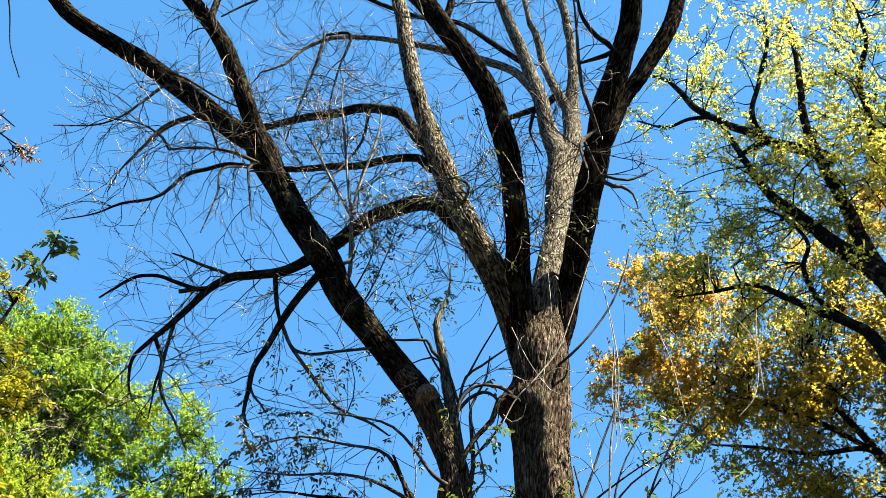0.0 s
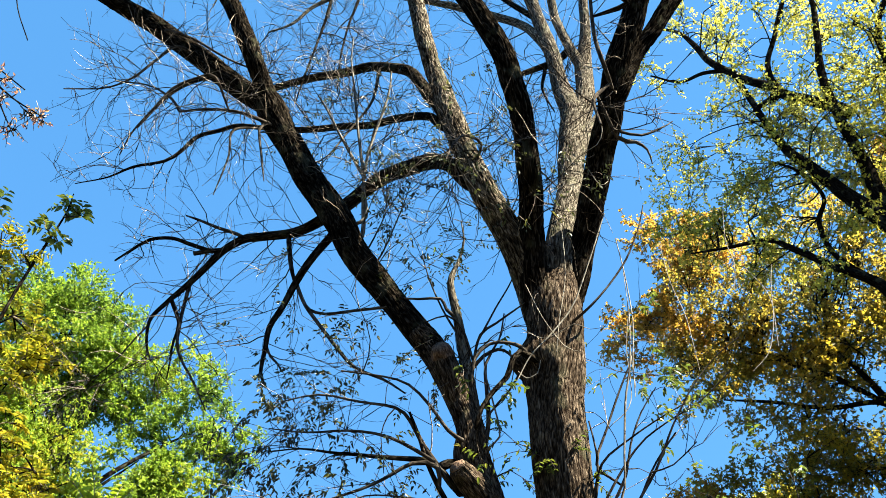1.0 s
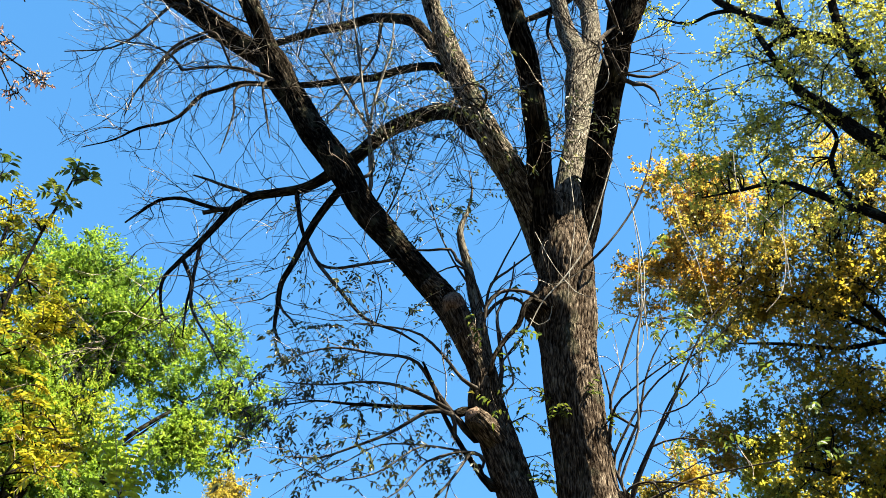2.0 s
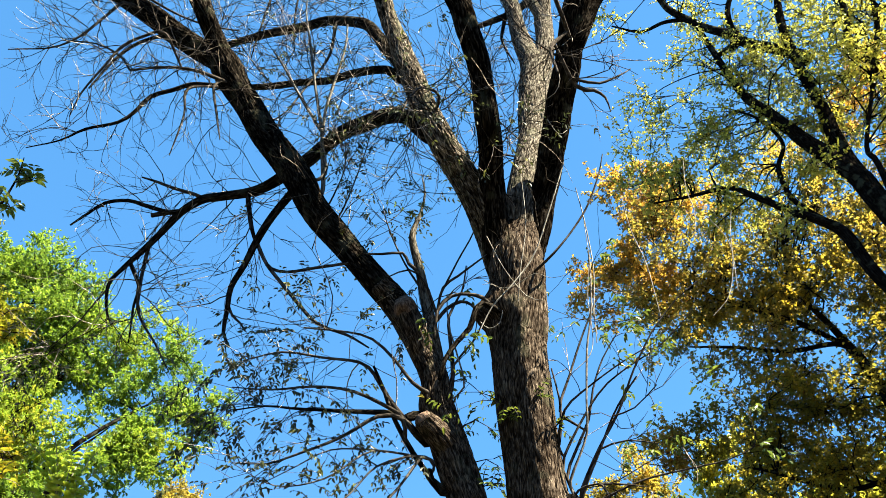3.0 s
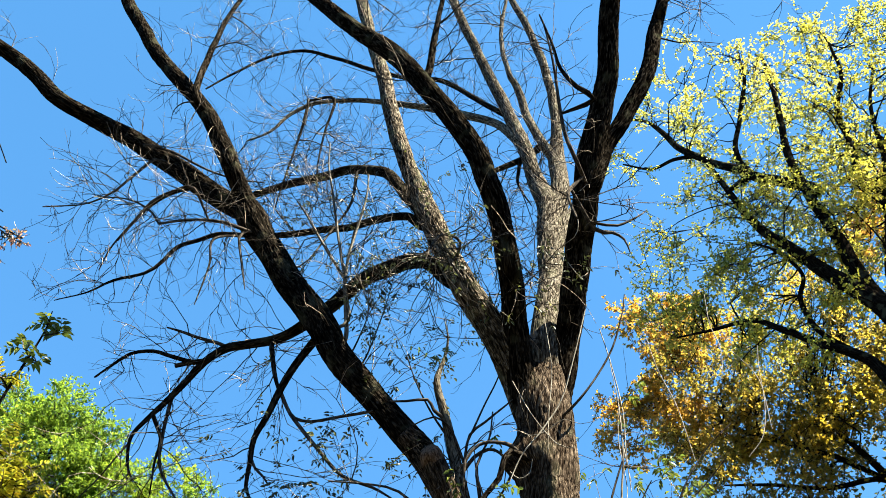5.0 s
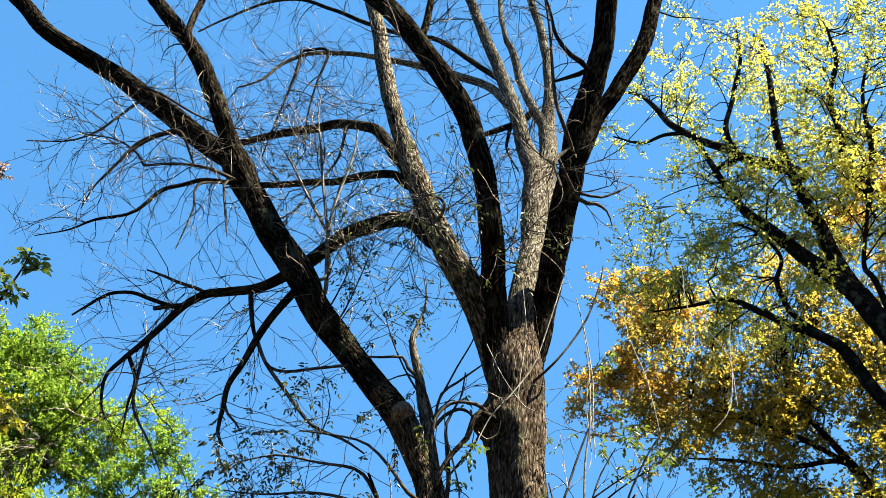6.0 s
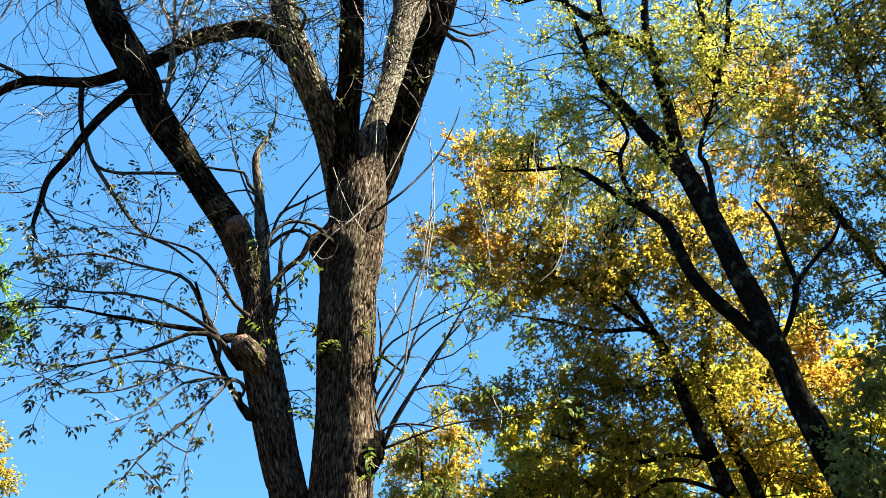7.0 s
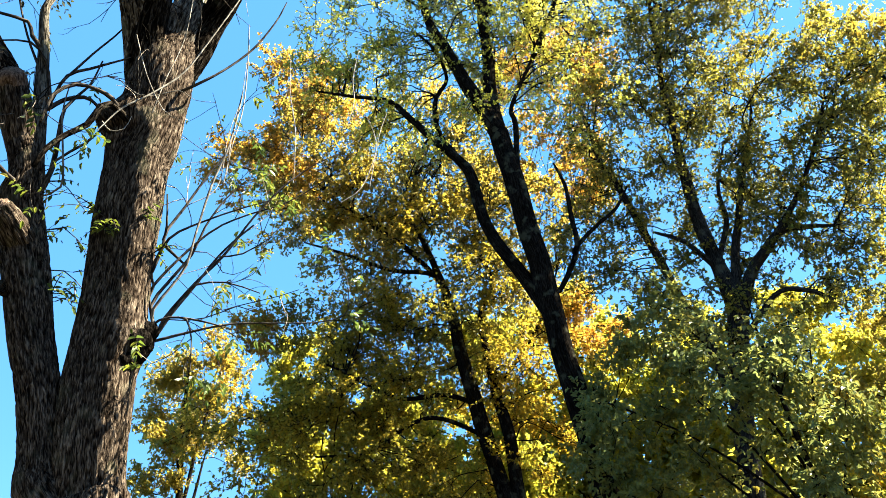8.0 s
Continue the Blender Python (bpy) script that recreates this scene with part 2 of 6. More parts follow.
def tube(path, sides, rough=0.0, seed=0, lumps=()):
    """A tapering tube along path (x, y, z, r); rough: depth of the bark's ridges as a part of the radius."""
    p, r = path[:, :3], path[:, 3]
    d = np.gradient(p, axis=0)
    d /= np.linalg.norm(d, axis=1)[:, None] + 1e-9
    u = np.zeros_like(d)
    ref = np.cross(d[0], (0.3, 1, 0.1))
    for i in range(len(d)):
        ref = ref - d[i] * (ref @ d[i])
        ref /= np.linalg.norm(ref)
        u[i] = ref
    v = np.cross(d, u)
    length = np.concatenate([[0], np.cumsum(np.linalg.norm(np.diff(p, axis=0), axis=1))])
    a = np.linspace(0, 2 * np.pi, sides, endpoint=False)
    ca, sa = np.cos(a), np.sin(a)
    out = ca[None, :, None] * u[:, None] + sa[None, :, None] * v[:, None]
    rad = np.repeat(r[:, None], sides, 1)
    grain = np.stack([r[:, None] * ca, r[:, None] * sa, np.repeat(length[:, None], sides, 1)], 2)
    grain[..., 2] += seed * 3.7
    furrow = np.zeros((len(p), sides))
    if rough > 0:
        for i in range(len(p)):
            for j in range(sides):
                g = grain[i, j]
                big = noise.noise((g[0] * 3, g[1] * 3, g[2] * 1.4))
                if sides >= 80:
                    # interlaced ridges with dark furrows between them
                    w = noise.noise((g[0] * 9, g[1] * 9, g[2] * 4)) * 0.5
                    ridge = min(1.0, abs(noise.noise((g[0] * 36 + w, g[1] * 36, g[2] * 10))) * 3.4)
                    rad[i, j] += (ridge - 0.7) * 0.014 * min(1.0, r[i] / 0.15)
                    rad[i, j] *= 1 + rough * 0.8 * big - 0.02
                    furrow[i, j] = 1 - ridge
                else:
                    ridge = 1 - abs(noise.noise((g[0] * 22, g[1] * 22, g[2] * 3.2))) * 2
                    rad[i, j] *= 1 + rough * (0.8 * big + (0.25 if r[i] > 0.1 else 0.12) * (ridge - 0.6)) - 0.05
    verts = p[:, None] + out * rad[..., None]
    for centre, size, amount in lumps:
        w = np.exp(-((verts - np.array(centre)) ** 2).sum(2) / size ** 2)
        verts = verts + out * (w * amount)[..., None]
    m = len(p)
    i, j = np.meshgrid(np.arange(m - 1), np.arange(sides), indexing="ij")
    k = (j + 1) % sides
    faces = np.stack([i * sides + j, i * sides + k, (i + 1) * sides + k, (i + 1) * sides + j], 2).reshape(-1, 4)
    if sides >= 80:
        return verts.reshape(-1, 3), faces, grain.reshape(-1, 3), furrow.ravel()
    return verts.reshape(-1, 3), faces, grain.reshape(-1, 3)


def thin_tubes(lines, r0, r1, sides=3):
    """Many thin twigs at once: lines is (count, samples, 3), r0 and r1 the radii at foot and tip."""
    k, m, _ = lines.shape
    d = np.gradient(lines, axis=1)
    d /= np.linalg.norm(d, axis=2)[..., None] + 1e-9
    u = np.cross(d, np.array([0.31, 0.17, 0.93]))
    u /= np.linalg.norm(u, axis=2)[..., None] + 1e-9
    v = np.cross(d, u)
    t = np.linspace(0, 1, m)
    r = np.asarray(r0).reshape(-1, 1) * (1 - t) + np.asarray(r1).reshape(-1, 1) * t
    a = np.linspace(0, 2 * np.pi, sides, endpoint=False)
    verts = lines[:, :, None] + r[:, :, None, None] * (np.cos(a)[:, None] * u[:, :, None] + np.sin(a)[:, None] * v[:, :, None])
    base = (np.arange(k) * m * sides)[:, None, None]
    i, j = np.meshgrid(np.arange(m - 1), np.arange(sides), indexing="ij")
    q = np.stack([i * sides + j, i * sides + (j + 1) % sides, (i + 1) * sides + (j + 1) % sides, (i + 1) * sides + j], 2).reshape(1, -1, 4)
    verts = verts.reshape(-1, 3)
    return verts, (q + base).reshape(-1, 4), verts * np.array([1, 1, 0.6])


def joined(pieces):
    v, f, g, n = [], [], [], 0
    for a, b, c in pieces:
        v.append(a), f.append(b + n), g.append(c)
        n += len(a)
    return np.vstack(v), np.vstack(f), np.vstack(g)


def unit(a):
    return a / (np.linalg.norm(a, axis=-1, keepdims=True) + 1e-9)


def leaf_mesh(name, pos, axis, face, length, wide, mat, fine=True):
    """Leaves folded along the midrib, each an island of two four-sided halves."""
    axis = unit(axis)
    side = unit(np.cross(axis, face))
    up = np.cross(side, axis)
    L, Wd = length[:, None], (length * wide)[:, None]
    corners = [(0, 0, 0), (0.3, 0.5, 0.16), (0.68, 0.36, 0.1), (1, 0, -0.12), (0.68, -0.36, 0.1), (0.3, -0.5, 0.16)]
    if not fine:
        corners = [(0, 0, 0), (0.45, 0.5, 0.14), (1, 0, -0.08), (0.45, -0.5, 0.14)]
    v = np.stack([pos + axis * L * a + side * Wd * b + up * L * c for a, b, c in corners], 1)
    n = len(pos)
    if not fine:
        return to_mesh(name, v.reshape(-1, 3), np.arange(4 * n).reshape(-1, 4), mat, None, False)
    f = (np.array([[0, 1, 2, 3], [0, 3, 4, 5]])[None] + 6 * np.arange(n)[:, None, None]).reshape(-1, 4)
    return to_mesh(name, v.reshape(-1, 3), f, mat, None, False)


def arcs(start, direction, length, samples=5, lift=0.0, wander=0.25, kink=0.08):
    """Curved twigs from start along direction; lift bends the tips up (+) or down (-)."""
    n = len(start)
    d, p = unit(direction), start.copy()
    bend = unit(rng.normal(size=(n, 3))) * wander
    out = [p]
    for _ in range(samples - 1):
        p = p + d * (length / (samples - 1))[:, None]
        out.append(p)
        d = unit(d + bend + rng.normal(size=(n, 3)) * kink + np.array([0, 0, lift]))
    return np.stack(out, 1)


GROWN = {}


def add_limb(tree, name, *points, bark=None):
    """A limb as a part of its own; the first of a tree goes down to the ground."""
    known = GROWN.setdefault(tree.name, [])
    points = [tuple(q) for q in points]
    if name == "trunk" and points[0][2] > 0.3:
        x, y, z, r = points[0]
        bx, by = 0.6 * x + 0.4 * tree.location.x, 0.6 * y + 0.4 * tree.location.y
        points = [(bx, by, -0.2, r * 1.75), (bx, by, 0.25, r * 1.35), ((x + bx) / 2, (y + by) / 2, z * 0.5, r * 1.08)] + points
    elif known:
        # root the limb on the axis of the limb it grows from
        foot = np.array(points[0][:3])
        gaps = [np.linalg.norm(k[:, :3] - foot, axis=1) for k in known]
        host = int(np.argmin([q.min() for q in gaps]))
        i = int(np.argmin(gaps[host]))
        if 0.02 < gaps[host][i] < 0.9:
            near = known[host][max(0, i - (3 if name == "limb" else 1))]
            points.insert(0, (near[0], near[1], near[2], min(points[0][3] * 0.85, near[3] * 0.7)))
    rmax = max(q[3] for q in points)
    main = tree.name == "mature_tree"
    stout = main and rmax > 0.11
    path = spline(points, (0.045 if name == "limb" else 0.035) if stout else 0.07 if rmax > 0.1 else 0.1)
    # little kinks of growth
    wig = min(0.02, rmax * 0.2)
    for i in range(len(path)):
        g = Vector(path[i, :3]) * (1.6 if rmax > 0.05 else 3.0)
        path[i, :3] += np.array(noise.noise_vector(g)) * wig
    if path[-1, 3] > 0.012:
        # a broken limb ends in a rounded stump
        d = unit(path[-1, :3] - path[-2, :3])
        x = path[-1]
        path = np.vstack([path, [*(x[:3] + d * x[3] * 0.2), x[3] * 0.8], [*(x[:3] + d * x[3] * 0.3), 0.003]])
    sides = (80 if rmax < 0.16 else 116 if name == "limb" else 150) if stout else 20 if rmax > 0.09 else 9 if rmax > 0.03 else 6
    lumps = TRUNK_LUMPS if (main and name == "trunk") else ()
    rough = 0.10 if (main and rmax > 0.1) else 0.07 if rmax > 0.05 else 0
    v, f, g, *cracks = tube(path, sides, rough, len(known), lumps)
    known.append(path)
    if name == "shoot":
        bark = SHOOT_BARK
    elif name == "cut_end":
        bark = CUT_WOOD
    elif main and rmax < 0.028:
        bark = TWIG_BARK
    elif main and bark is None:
        bark = SHADED_LIMB_BARK if name in ("limb", "branch") else BARK
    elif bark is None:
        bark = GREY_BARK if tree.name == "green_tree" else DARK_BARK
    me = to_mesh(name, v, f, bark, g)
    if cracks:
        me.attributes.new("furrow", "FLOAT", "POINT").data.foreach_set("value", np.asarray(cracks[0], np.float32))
    return part(name, me, tree)


def crown(tree, clumps, leaf, size, wide=0.6, thick=1.0, twig_mat=None, droop=-0.05, spray=0.4, per_twig=9, name="leaves", ragged=1.0, fine=False, flat=0.8):
    """Sprays of leaves on twigs on boughs, in clumps (x, y, z, radius) hung on the nearest limbs."""
    nodes = np.vstack([p[::3] for p in GROWN[tree.name]])
    boughs, main, lp, la, lf = [], [], [], [], []
    for cx, cy, cz, cr in clumps:
        c = np.array([cx, cy, cz])
        cost = np.linalg.norm(nodes[:, :3] - c, axis=1) + 0.7 * np.maximum(0, nodes[:, 2] - cz)
        a = nodes[np.argmin(cost + (nodes[:, 3] > 0.25) * 2)]
        gap = np.linalg.norm(c - a[:3])
        q1 = a[:3] * 0.67 + c * 0.33 + rng.normal(size=3) * 0.09 * gap + np.array([0, 0, 0.05 * gap])
        q2 = a[:3] * 0.33 + c * 0.67 + rng.normal(size=3) * 0.09 * gap + np.array([0, 0, 0.06 * gap])
        r0 = min(a[3] * 0.6, 0.016 * max(cr, 0.5) + 0.009)
        b = spline([(*a[:3], r0), (*q1, r0 * 0.75), (*q2, r0 * 0.55), (*c, r0 * 0.35)], 0.2)
        main.append((gap * r0, b))
        n1 = max(int(3 + 5 * thick), int(30 * thick * cr ** 1.4))
        ends = unit(rng.normal(size=(n1, 3))) * (rng.uniform(0.25, 1.12 * ragged, (n1, 1)) ** 0.6) * cr * np.array([1, 1, flat]) + c
        starts = b[rng.integers(len(b) // 2, len(b), n1), :3]
        t = np.linspace(0, 1, 4)[None, :, None]
        sub = starts[:, None] * (1 - t) + ends[:, None] * t + np.sin(t * np.pi) * rng.normal(size=(n1, 1, 3)) * 0.22 * cr
        boughs.append(thin_tubes(sub, np.full(n1, 0.007 + 0.005 * cr), np.full(n1, 0.004)))
        k = 6
        u = rng.uniform(0.35, 1.0, (n1, k))
        i0 = np.minimum((u * 3).astype(int), 2)
        fr = (u * 3 - i0)[..., None]
        rows = np.arange(n1)[:, None]
        s = (sub[rows, i0] * (1 - fr) + sub[rows, i0 + 1] * fr).reshape(-1, 3)
        d = np.repeat(unit(ends - starts), k, 0) * 0.6 + rng.normal(size=(n1 * k, 3)) * 0.75
        ln = rng.uniform(0.5, 1.2, n1 * k) * spray
        tw = arcs(s, d, ln, 3, droop, 0.3)
        if size < 0.1:
            boughs.append(thin_tubes(tw, np.full(n1 * k, 0.005), np.full(n1 * k, 0.002)))
        m = per_twig
        uu = np.sort(rng.uniform(0.1, 1.0, (n1 * k, m)), 1)
        j0 = np.minimum((uu * 2).astype(int), 1)
        ff = (uu * 2 - j0)[..., None]
        rr = np.arange(n1 * k)[:, None]
        lp.append((tw[rr, j0] * (1 - ff) + tw[rr, j0 + 1] * ff).reshape(-1, 3))
        td = np.repeat(unit(tw[:, -1] - tw[:, 0]), m, 0)
        la.append(td * 0.5 + rng.normal(size=td.shape) * 0.6 + np.array([0, 0, -0.25]))
        lf.append(rng.normal(size=td.shape) * 0.65 + np.array([0, 0, 0.8]))
    lp, la, lf = np.vstack(lp), np.vstack(la), np.vstack(lf)
    main.sort(key=lambda m: -m[0])
    for i, (_, b) in enumerate(main):
        v, f, g = tube(b, 6 if i < 60 else 5, 0, i)
        if i < 160:
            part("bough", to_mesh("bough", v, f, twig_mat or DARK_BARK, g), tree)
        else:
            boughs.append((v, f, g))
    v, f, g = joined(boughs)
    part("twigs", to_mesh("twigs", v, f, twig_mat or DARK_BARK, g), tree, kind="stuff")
    part(name, leaf_mesh(name, lp, la, lf, size * rng.uniform(0.6, 1.2, len(lp)), wide, leaf, fine), tree, kind="stuff")


def split(clumps, rate=1.0, spread=1.2):
    """Breaks large clumps into several smaller ones inside the same outline."""
    out = []
    for x, y, z, r in clumps:
        n = max(3, int(round(rate * 7 * max(r, 0.6) ** 1.5)))
        for _ in range(n):
            o = rng.normal(size=3)
            o *= r * spread * rng.uniform(0.2, 1) ** 0.5 / np.linalg.norm(o)
            out.append((x + o[0], y + o[1], z + o[2] * 0.9, r * rng.uniform(0.36, 0.6)))
    return out


# ---- ground ----
def ground_sheet():
    m, nt, bsdf, ln = material("shaded_leaf_strewn_grass")
    geo = nt.nodes.new("ShaderNodeNewGeometry")
    a, b = nt.nodes.new("ShaderNodeTexNoise"), nt.nodes.new("ShaderNodeTexNoise")
    a.inputs["Scale"].default_value, a.inputs["Detail"].default_value = 0.4, 5
    b.inputs["Scale"].default_value, b.inputs["Detail"].default_value = 18, 4
    ln.new(geo.outputs["Position"], a.inputs["Vector"])
    ln.new(geo.outputs["Position"], b.inputs["Vector"])
    # tree shade is put into this near-black colour, which keeps bounce light low
    c1 = ramp(nt, [(0.35, (0.008, 0.011, 0.005)), (0.65, (0.024, 0.018, 0.01))])
    c2 = ramp(nt, [(0.4, (0.6, 0.6, 0.55)), (0.65, (1.3, 1.2, 0.9))])
    mix = nt.nodes.new("ShaderNodeMixRGB")
    mix.blend_type, mix.inputs["Fac"].default_value = "MULTIPLY", 1.0
    ln.new(a.outputs["Fac"], c1.inputs["Fac"])
    ln.new(b.outputs["Fac"], c2.inputs["Fac"])
    ln.new(c1.outputs["Color"], mix.inputs["Color1"])
    ln.new(c2.outputs["Color"], mix.inputs["Color2"])
    ln.new(mix.outputs["Color"], bsdf.inputs["Base Color"])
    bsdf.inputs["Roughness"].default_value = 0.95
    bm = bmesh.new()
    rings_r = [0, 2, 4, 7, 11, 16, 24, 36, 60, 120, 400, 1800]
    rows = []
    for r in rings_r:
        row = []
        for i in range(48 if r else 1):
            an = i / 48 * 2 * math.pi
            x, y = r * math.cos(an), r * math.sin(an)
            row.append(bm.verts.new((x, y, 0.12 * noise.noise((x * 0.15, y * 0.15, 0)) * min(1, r / 4) - 0.03)))
        rows.append(row)
    for i in range(48):
        bm.faces.new((rows[0][0], rows[1][i], rows[1][(i + 1) % 48]))
    for a_, b_ in zip(rows[1:-1], rows[2:]):
        for i in range(48):
            bm.faces.new((a_[i], b_[i], b_[(i + 1) % 48], a_[(i + 1) % 48]))
    me = bpy.data.meshes.new("ground")
    bm.to_mesh(me)
    bm.free()
    me.materials.append(m)
    tagged(new("ground", me), "grassy ground strewn with fallen autumn leaves", "ground", kind="structure")


ground_sheet()


def unseen_wood_belt():
    """Distant woods that close the clearing all round below the view, unseen and added to block low sky light."""
    m, nt, bsdf, ln = material("distant_wood_leaf")
    geo = nt.nodes.new("ShaderNodeNewGeometry")
    n = nt.nodes.new("ShaderNodeTexNoise")
    n.inputs["Scale"].default_value, n.inputs["Detail"].default_value = 0.6, 6
    ln.new(geo.outputs["Position"], n.inputs["Vector"])
    c = ramp(nt, [(0.35, (0.01, 0.016, 0.005)), (0.55, (0.03, 0.04, 0.01)), (0.72, (0.08, 0.06, 0.012))])
    ln.new(n.outputs["Fac"], c.inputs["Fac"])
    ln.new(c.outputs["Color"], bsdf.inputs["Base Color"])
    bsdf.inputs["Roughness"].default_value = 0.9
    sides, rows = 180, 7
    v, f = [], []
    for j in range(rows):
        for i in range(sides):
            a = i / sides * 2 * math.pi
            back = min(1.0, max(0.0, 0.45 - 0.85 * math.sin(a)))
            back = back * back * (3 - 2 * back)
            # the belt drops towards the sun so that sunlight passes over it
            sun_side = max(0.0, math.cos(a + 0.52)) ** 1.5
            top = 8.0 + 11.0 * back * (1 - 0.75 * sun_side) + 2.5 * noise.noise((math.cos(a) * 9, math.sin(a) * 9, 0))
            r = 46 - 22 * back * (1 - 0.7 * sun_side) + 3 * noise.noise((math.cos(a) * 12, math.sin(a) * 12, j * 0.9)) - 1.5 * math.sin(j / (rows - 1) * math.pi) + (4 if j == rows - 1 else 0)
            v.append((r * math.cos(a), r * math.sin(a), -0.1 + top * j / (rows - 1)))
    for j in range(rows - 1):
        for i in range(sides):
            k = (i + 1) % sides
            f.append((j * sides + i, j * sides + k, (j + 1) * sides + k, (j + 1) * sides + i))
    ob = new("backdrop", to_mesh("backdrop", v, f, m))
    tagged(ob, "unseen distant belt of mixed autumn woods, added to block low sky light", "backdrop", kind="structure")


unseen_wood_belt()

# ---- the mature tree in the clearing ----
TRUNK_LUMPS = [((-0.02, 6.30, 6.62), 0.21, 0.26), ((0.47, 6.40, 4.54), 0.16, 0.1), ((0.15, 6.00, 6.60), 0.13, 0.06), ((0.39, 5.95, 6.63), 0.13, 0.05), ((0.1, 6.5, 3.6), 0.4, 0.03)]
# a blunt rib and hollow up the trunk, added to turn one half into shade
TRUNK_LUMPS += [((0.33 + dx, 6.20 - 0.06 * (z - 5.0), z), 0.12, push) for z in np.arange(3.0, 6.5, 0.15) for dx, push in ((0.0, 0.04), (-0.2, -0.03))]
main_tree = thing("mature_tree", (0.36, 6.62, 0), "large old tree with dark furrowed bark and nearly bare limbs", "tree")
add_limb(main_tree, "trunk", (0.31, 6.60, 3.14, 0.285), (0.29, 6.60, 3.41, 0.230), (0.26, 6.56, 3.72, 0.232), (0.25, 6.53, 4.13, 0.261), (0.25, 6.50, 4.59, 0.263), (0.26, 6.46, 5.08, 0.256), (0.26, 6.42, 5.61, 0.267), (0.27, 6.39, 6.20, 0.269), (0.32, 6.35, 6.45, 0.256), (0.34, 6.32, 6.86, 0.275), (0.36, 6.29, 7.21, 0.290), (0.38, 6.32, 7.55, 0.268), (0.43, 6.37, 7.95, 0.218), (0.51, 6.43, 8.40, 0.160), (0.59, 6.48, 8.90, 0.110), (0.66, 6.52, 9.40, 0.040))
add_limb(main_tree, "second_stem", (0.16, 6.60, 3.21, 0.171), (-0.00, 6.65, 3.45, 0.186), (-0.06, 6.64, 3.72, 0.142), (-0.15, 6.63, 4.14, 0.155), (-0.27, 6.62, 4.58, 0.165), (-0.39, 6.61, 5.06, 0.175), (-0.49, 6.60, 5.50, 0.177), (-0.56, 6.55, 5.78, 0.170), (-0.56, 6.51, 6.03, 0.137), (-0.67, 6.46, 6.36, 0.129), (-0.82, 6.42, 6.77, 0.148), (-0.94, 6.38, 7.00, 0.150), (-1.06, 6.29, 7.15, 0.12))
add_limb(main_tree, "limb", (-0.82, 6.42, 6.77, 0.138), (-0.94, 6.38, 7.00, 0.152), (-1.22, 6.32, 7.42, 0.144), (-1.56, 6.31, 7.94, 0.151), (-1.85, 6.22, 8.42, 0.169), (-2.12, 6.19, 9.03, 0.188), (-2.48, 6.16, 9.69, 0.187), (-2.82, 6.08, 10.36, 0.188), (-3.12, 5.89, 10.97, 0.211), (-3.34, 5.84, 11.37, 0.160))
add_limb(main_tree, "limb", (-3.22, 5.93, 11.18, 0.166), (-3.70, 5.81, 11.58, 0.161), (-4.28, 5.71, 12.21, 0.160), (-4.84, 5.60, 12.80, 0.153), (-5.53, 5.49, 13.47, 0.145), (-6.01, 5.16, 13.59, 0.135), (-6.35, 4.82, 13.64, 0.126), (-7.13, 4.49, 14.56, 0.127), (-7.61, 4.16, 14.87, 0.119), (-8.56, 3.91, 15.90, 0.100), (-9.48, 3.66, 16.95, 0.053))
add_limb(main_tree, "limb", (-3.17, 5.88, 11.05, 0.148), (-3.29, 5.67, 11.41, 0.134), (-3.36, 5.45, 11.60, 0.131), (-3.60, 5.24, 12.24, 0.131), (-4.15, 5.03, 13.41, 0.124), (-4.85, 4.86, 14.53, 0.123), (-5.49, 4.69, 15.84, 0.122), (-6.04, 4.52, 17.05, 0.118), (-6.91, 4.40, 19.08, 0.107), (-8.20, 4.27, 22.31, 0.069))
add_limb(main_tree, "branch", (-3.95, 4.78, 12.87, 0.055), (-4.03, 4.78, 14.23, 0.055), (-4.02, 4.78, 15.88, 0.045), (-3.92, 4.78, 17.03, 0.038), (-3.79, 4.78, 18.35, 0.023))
add_limb(main_tree, "limb", (0.22, 6.40, 7.16, 0.134), (0.16, 6.25, 7.55, 0.173), (0.05, 6.00, 7.91, 0.181), (-0.12, 5.81, 8.23, 0.160), (-0.29, 5.59, 8.50, 0.149), (-0.43, 5.45, 8.96, 0.143), (-0.55, 5.44, 9.51, 0.144), (-0.68, 5.48, 10.14, 0.134), (-0.82, 5.46, 10.80, 0.118), (-0.92, 5.42, 11.29, 0.118), (-1.04, 5.40, 12.06, 0.121), (-1.19, 5.26, 13.46, 0.115), (-1.43, 5.10, 15.04, 0.107), (-1.63, 4.96, 16.70, 0.106), (-1.80, 4.72, 18.42, 0.081), (-2.12, 4.48, 21.21, 0.052), bark=LIT_MID_BARK)
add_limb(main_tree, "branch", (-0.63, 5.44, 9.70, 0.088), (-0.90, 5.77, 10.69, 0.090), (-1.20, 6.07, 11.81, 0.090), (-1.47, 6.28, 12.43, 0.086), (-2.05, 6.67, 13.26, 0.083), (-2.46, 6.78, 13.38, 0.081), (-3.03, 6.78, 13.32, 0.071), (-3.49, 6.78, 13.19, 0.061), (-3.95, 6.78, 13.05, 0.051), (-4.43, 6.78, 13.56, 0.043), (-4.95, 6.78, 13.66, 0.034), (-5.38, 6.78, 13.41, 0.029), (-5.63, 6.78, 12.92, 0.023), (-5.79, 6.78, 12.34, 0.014))
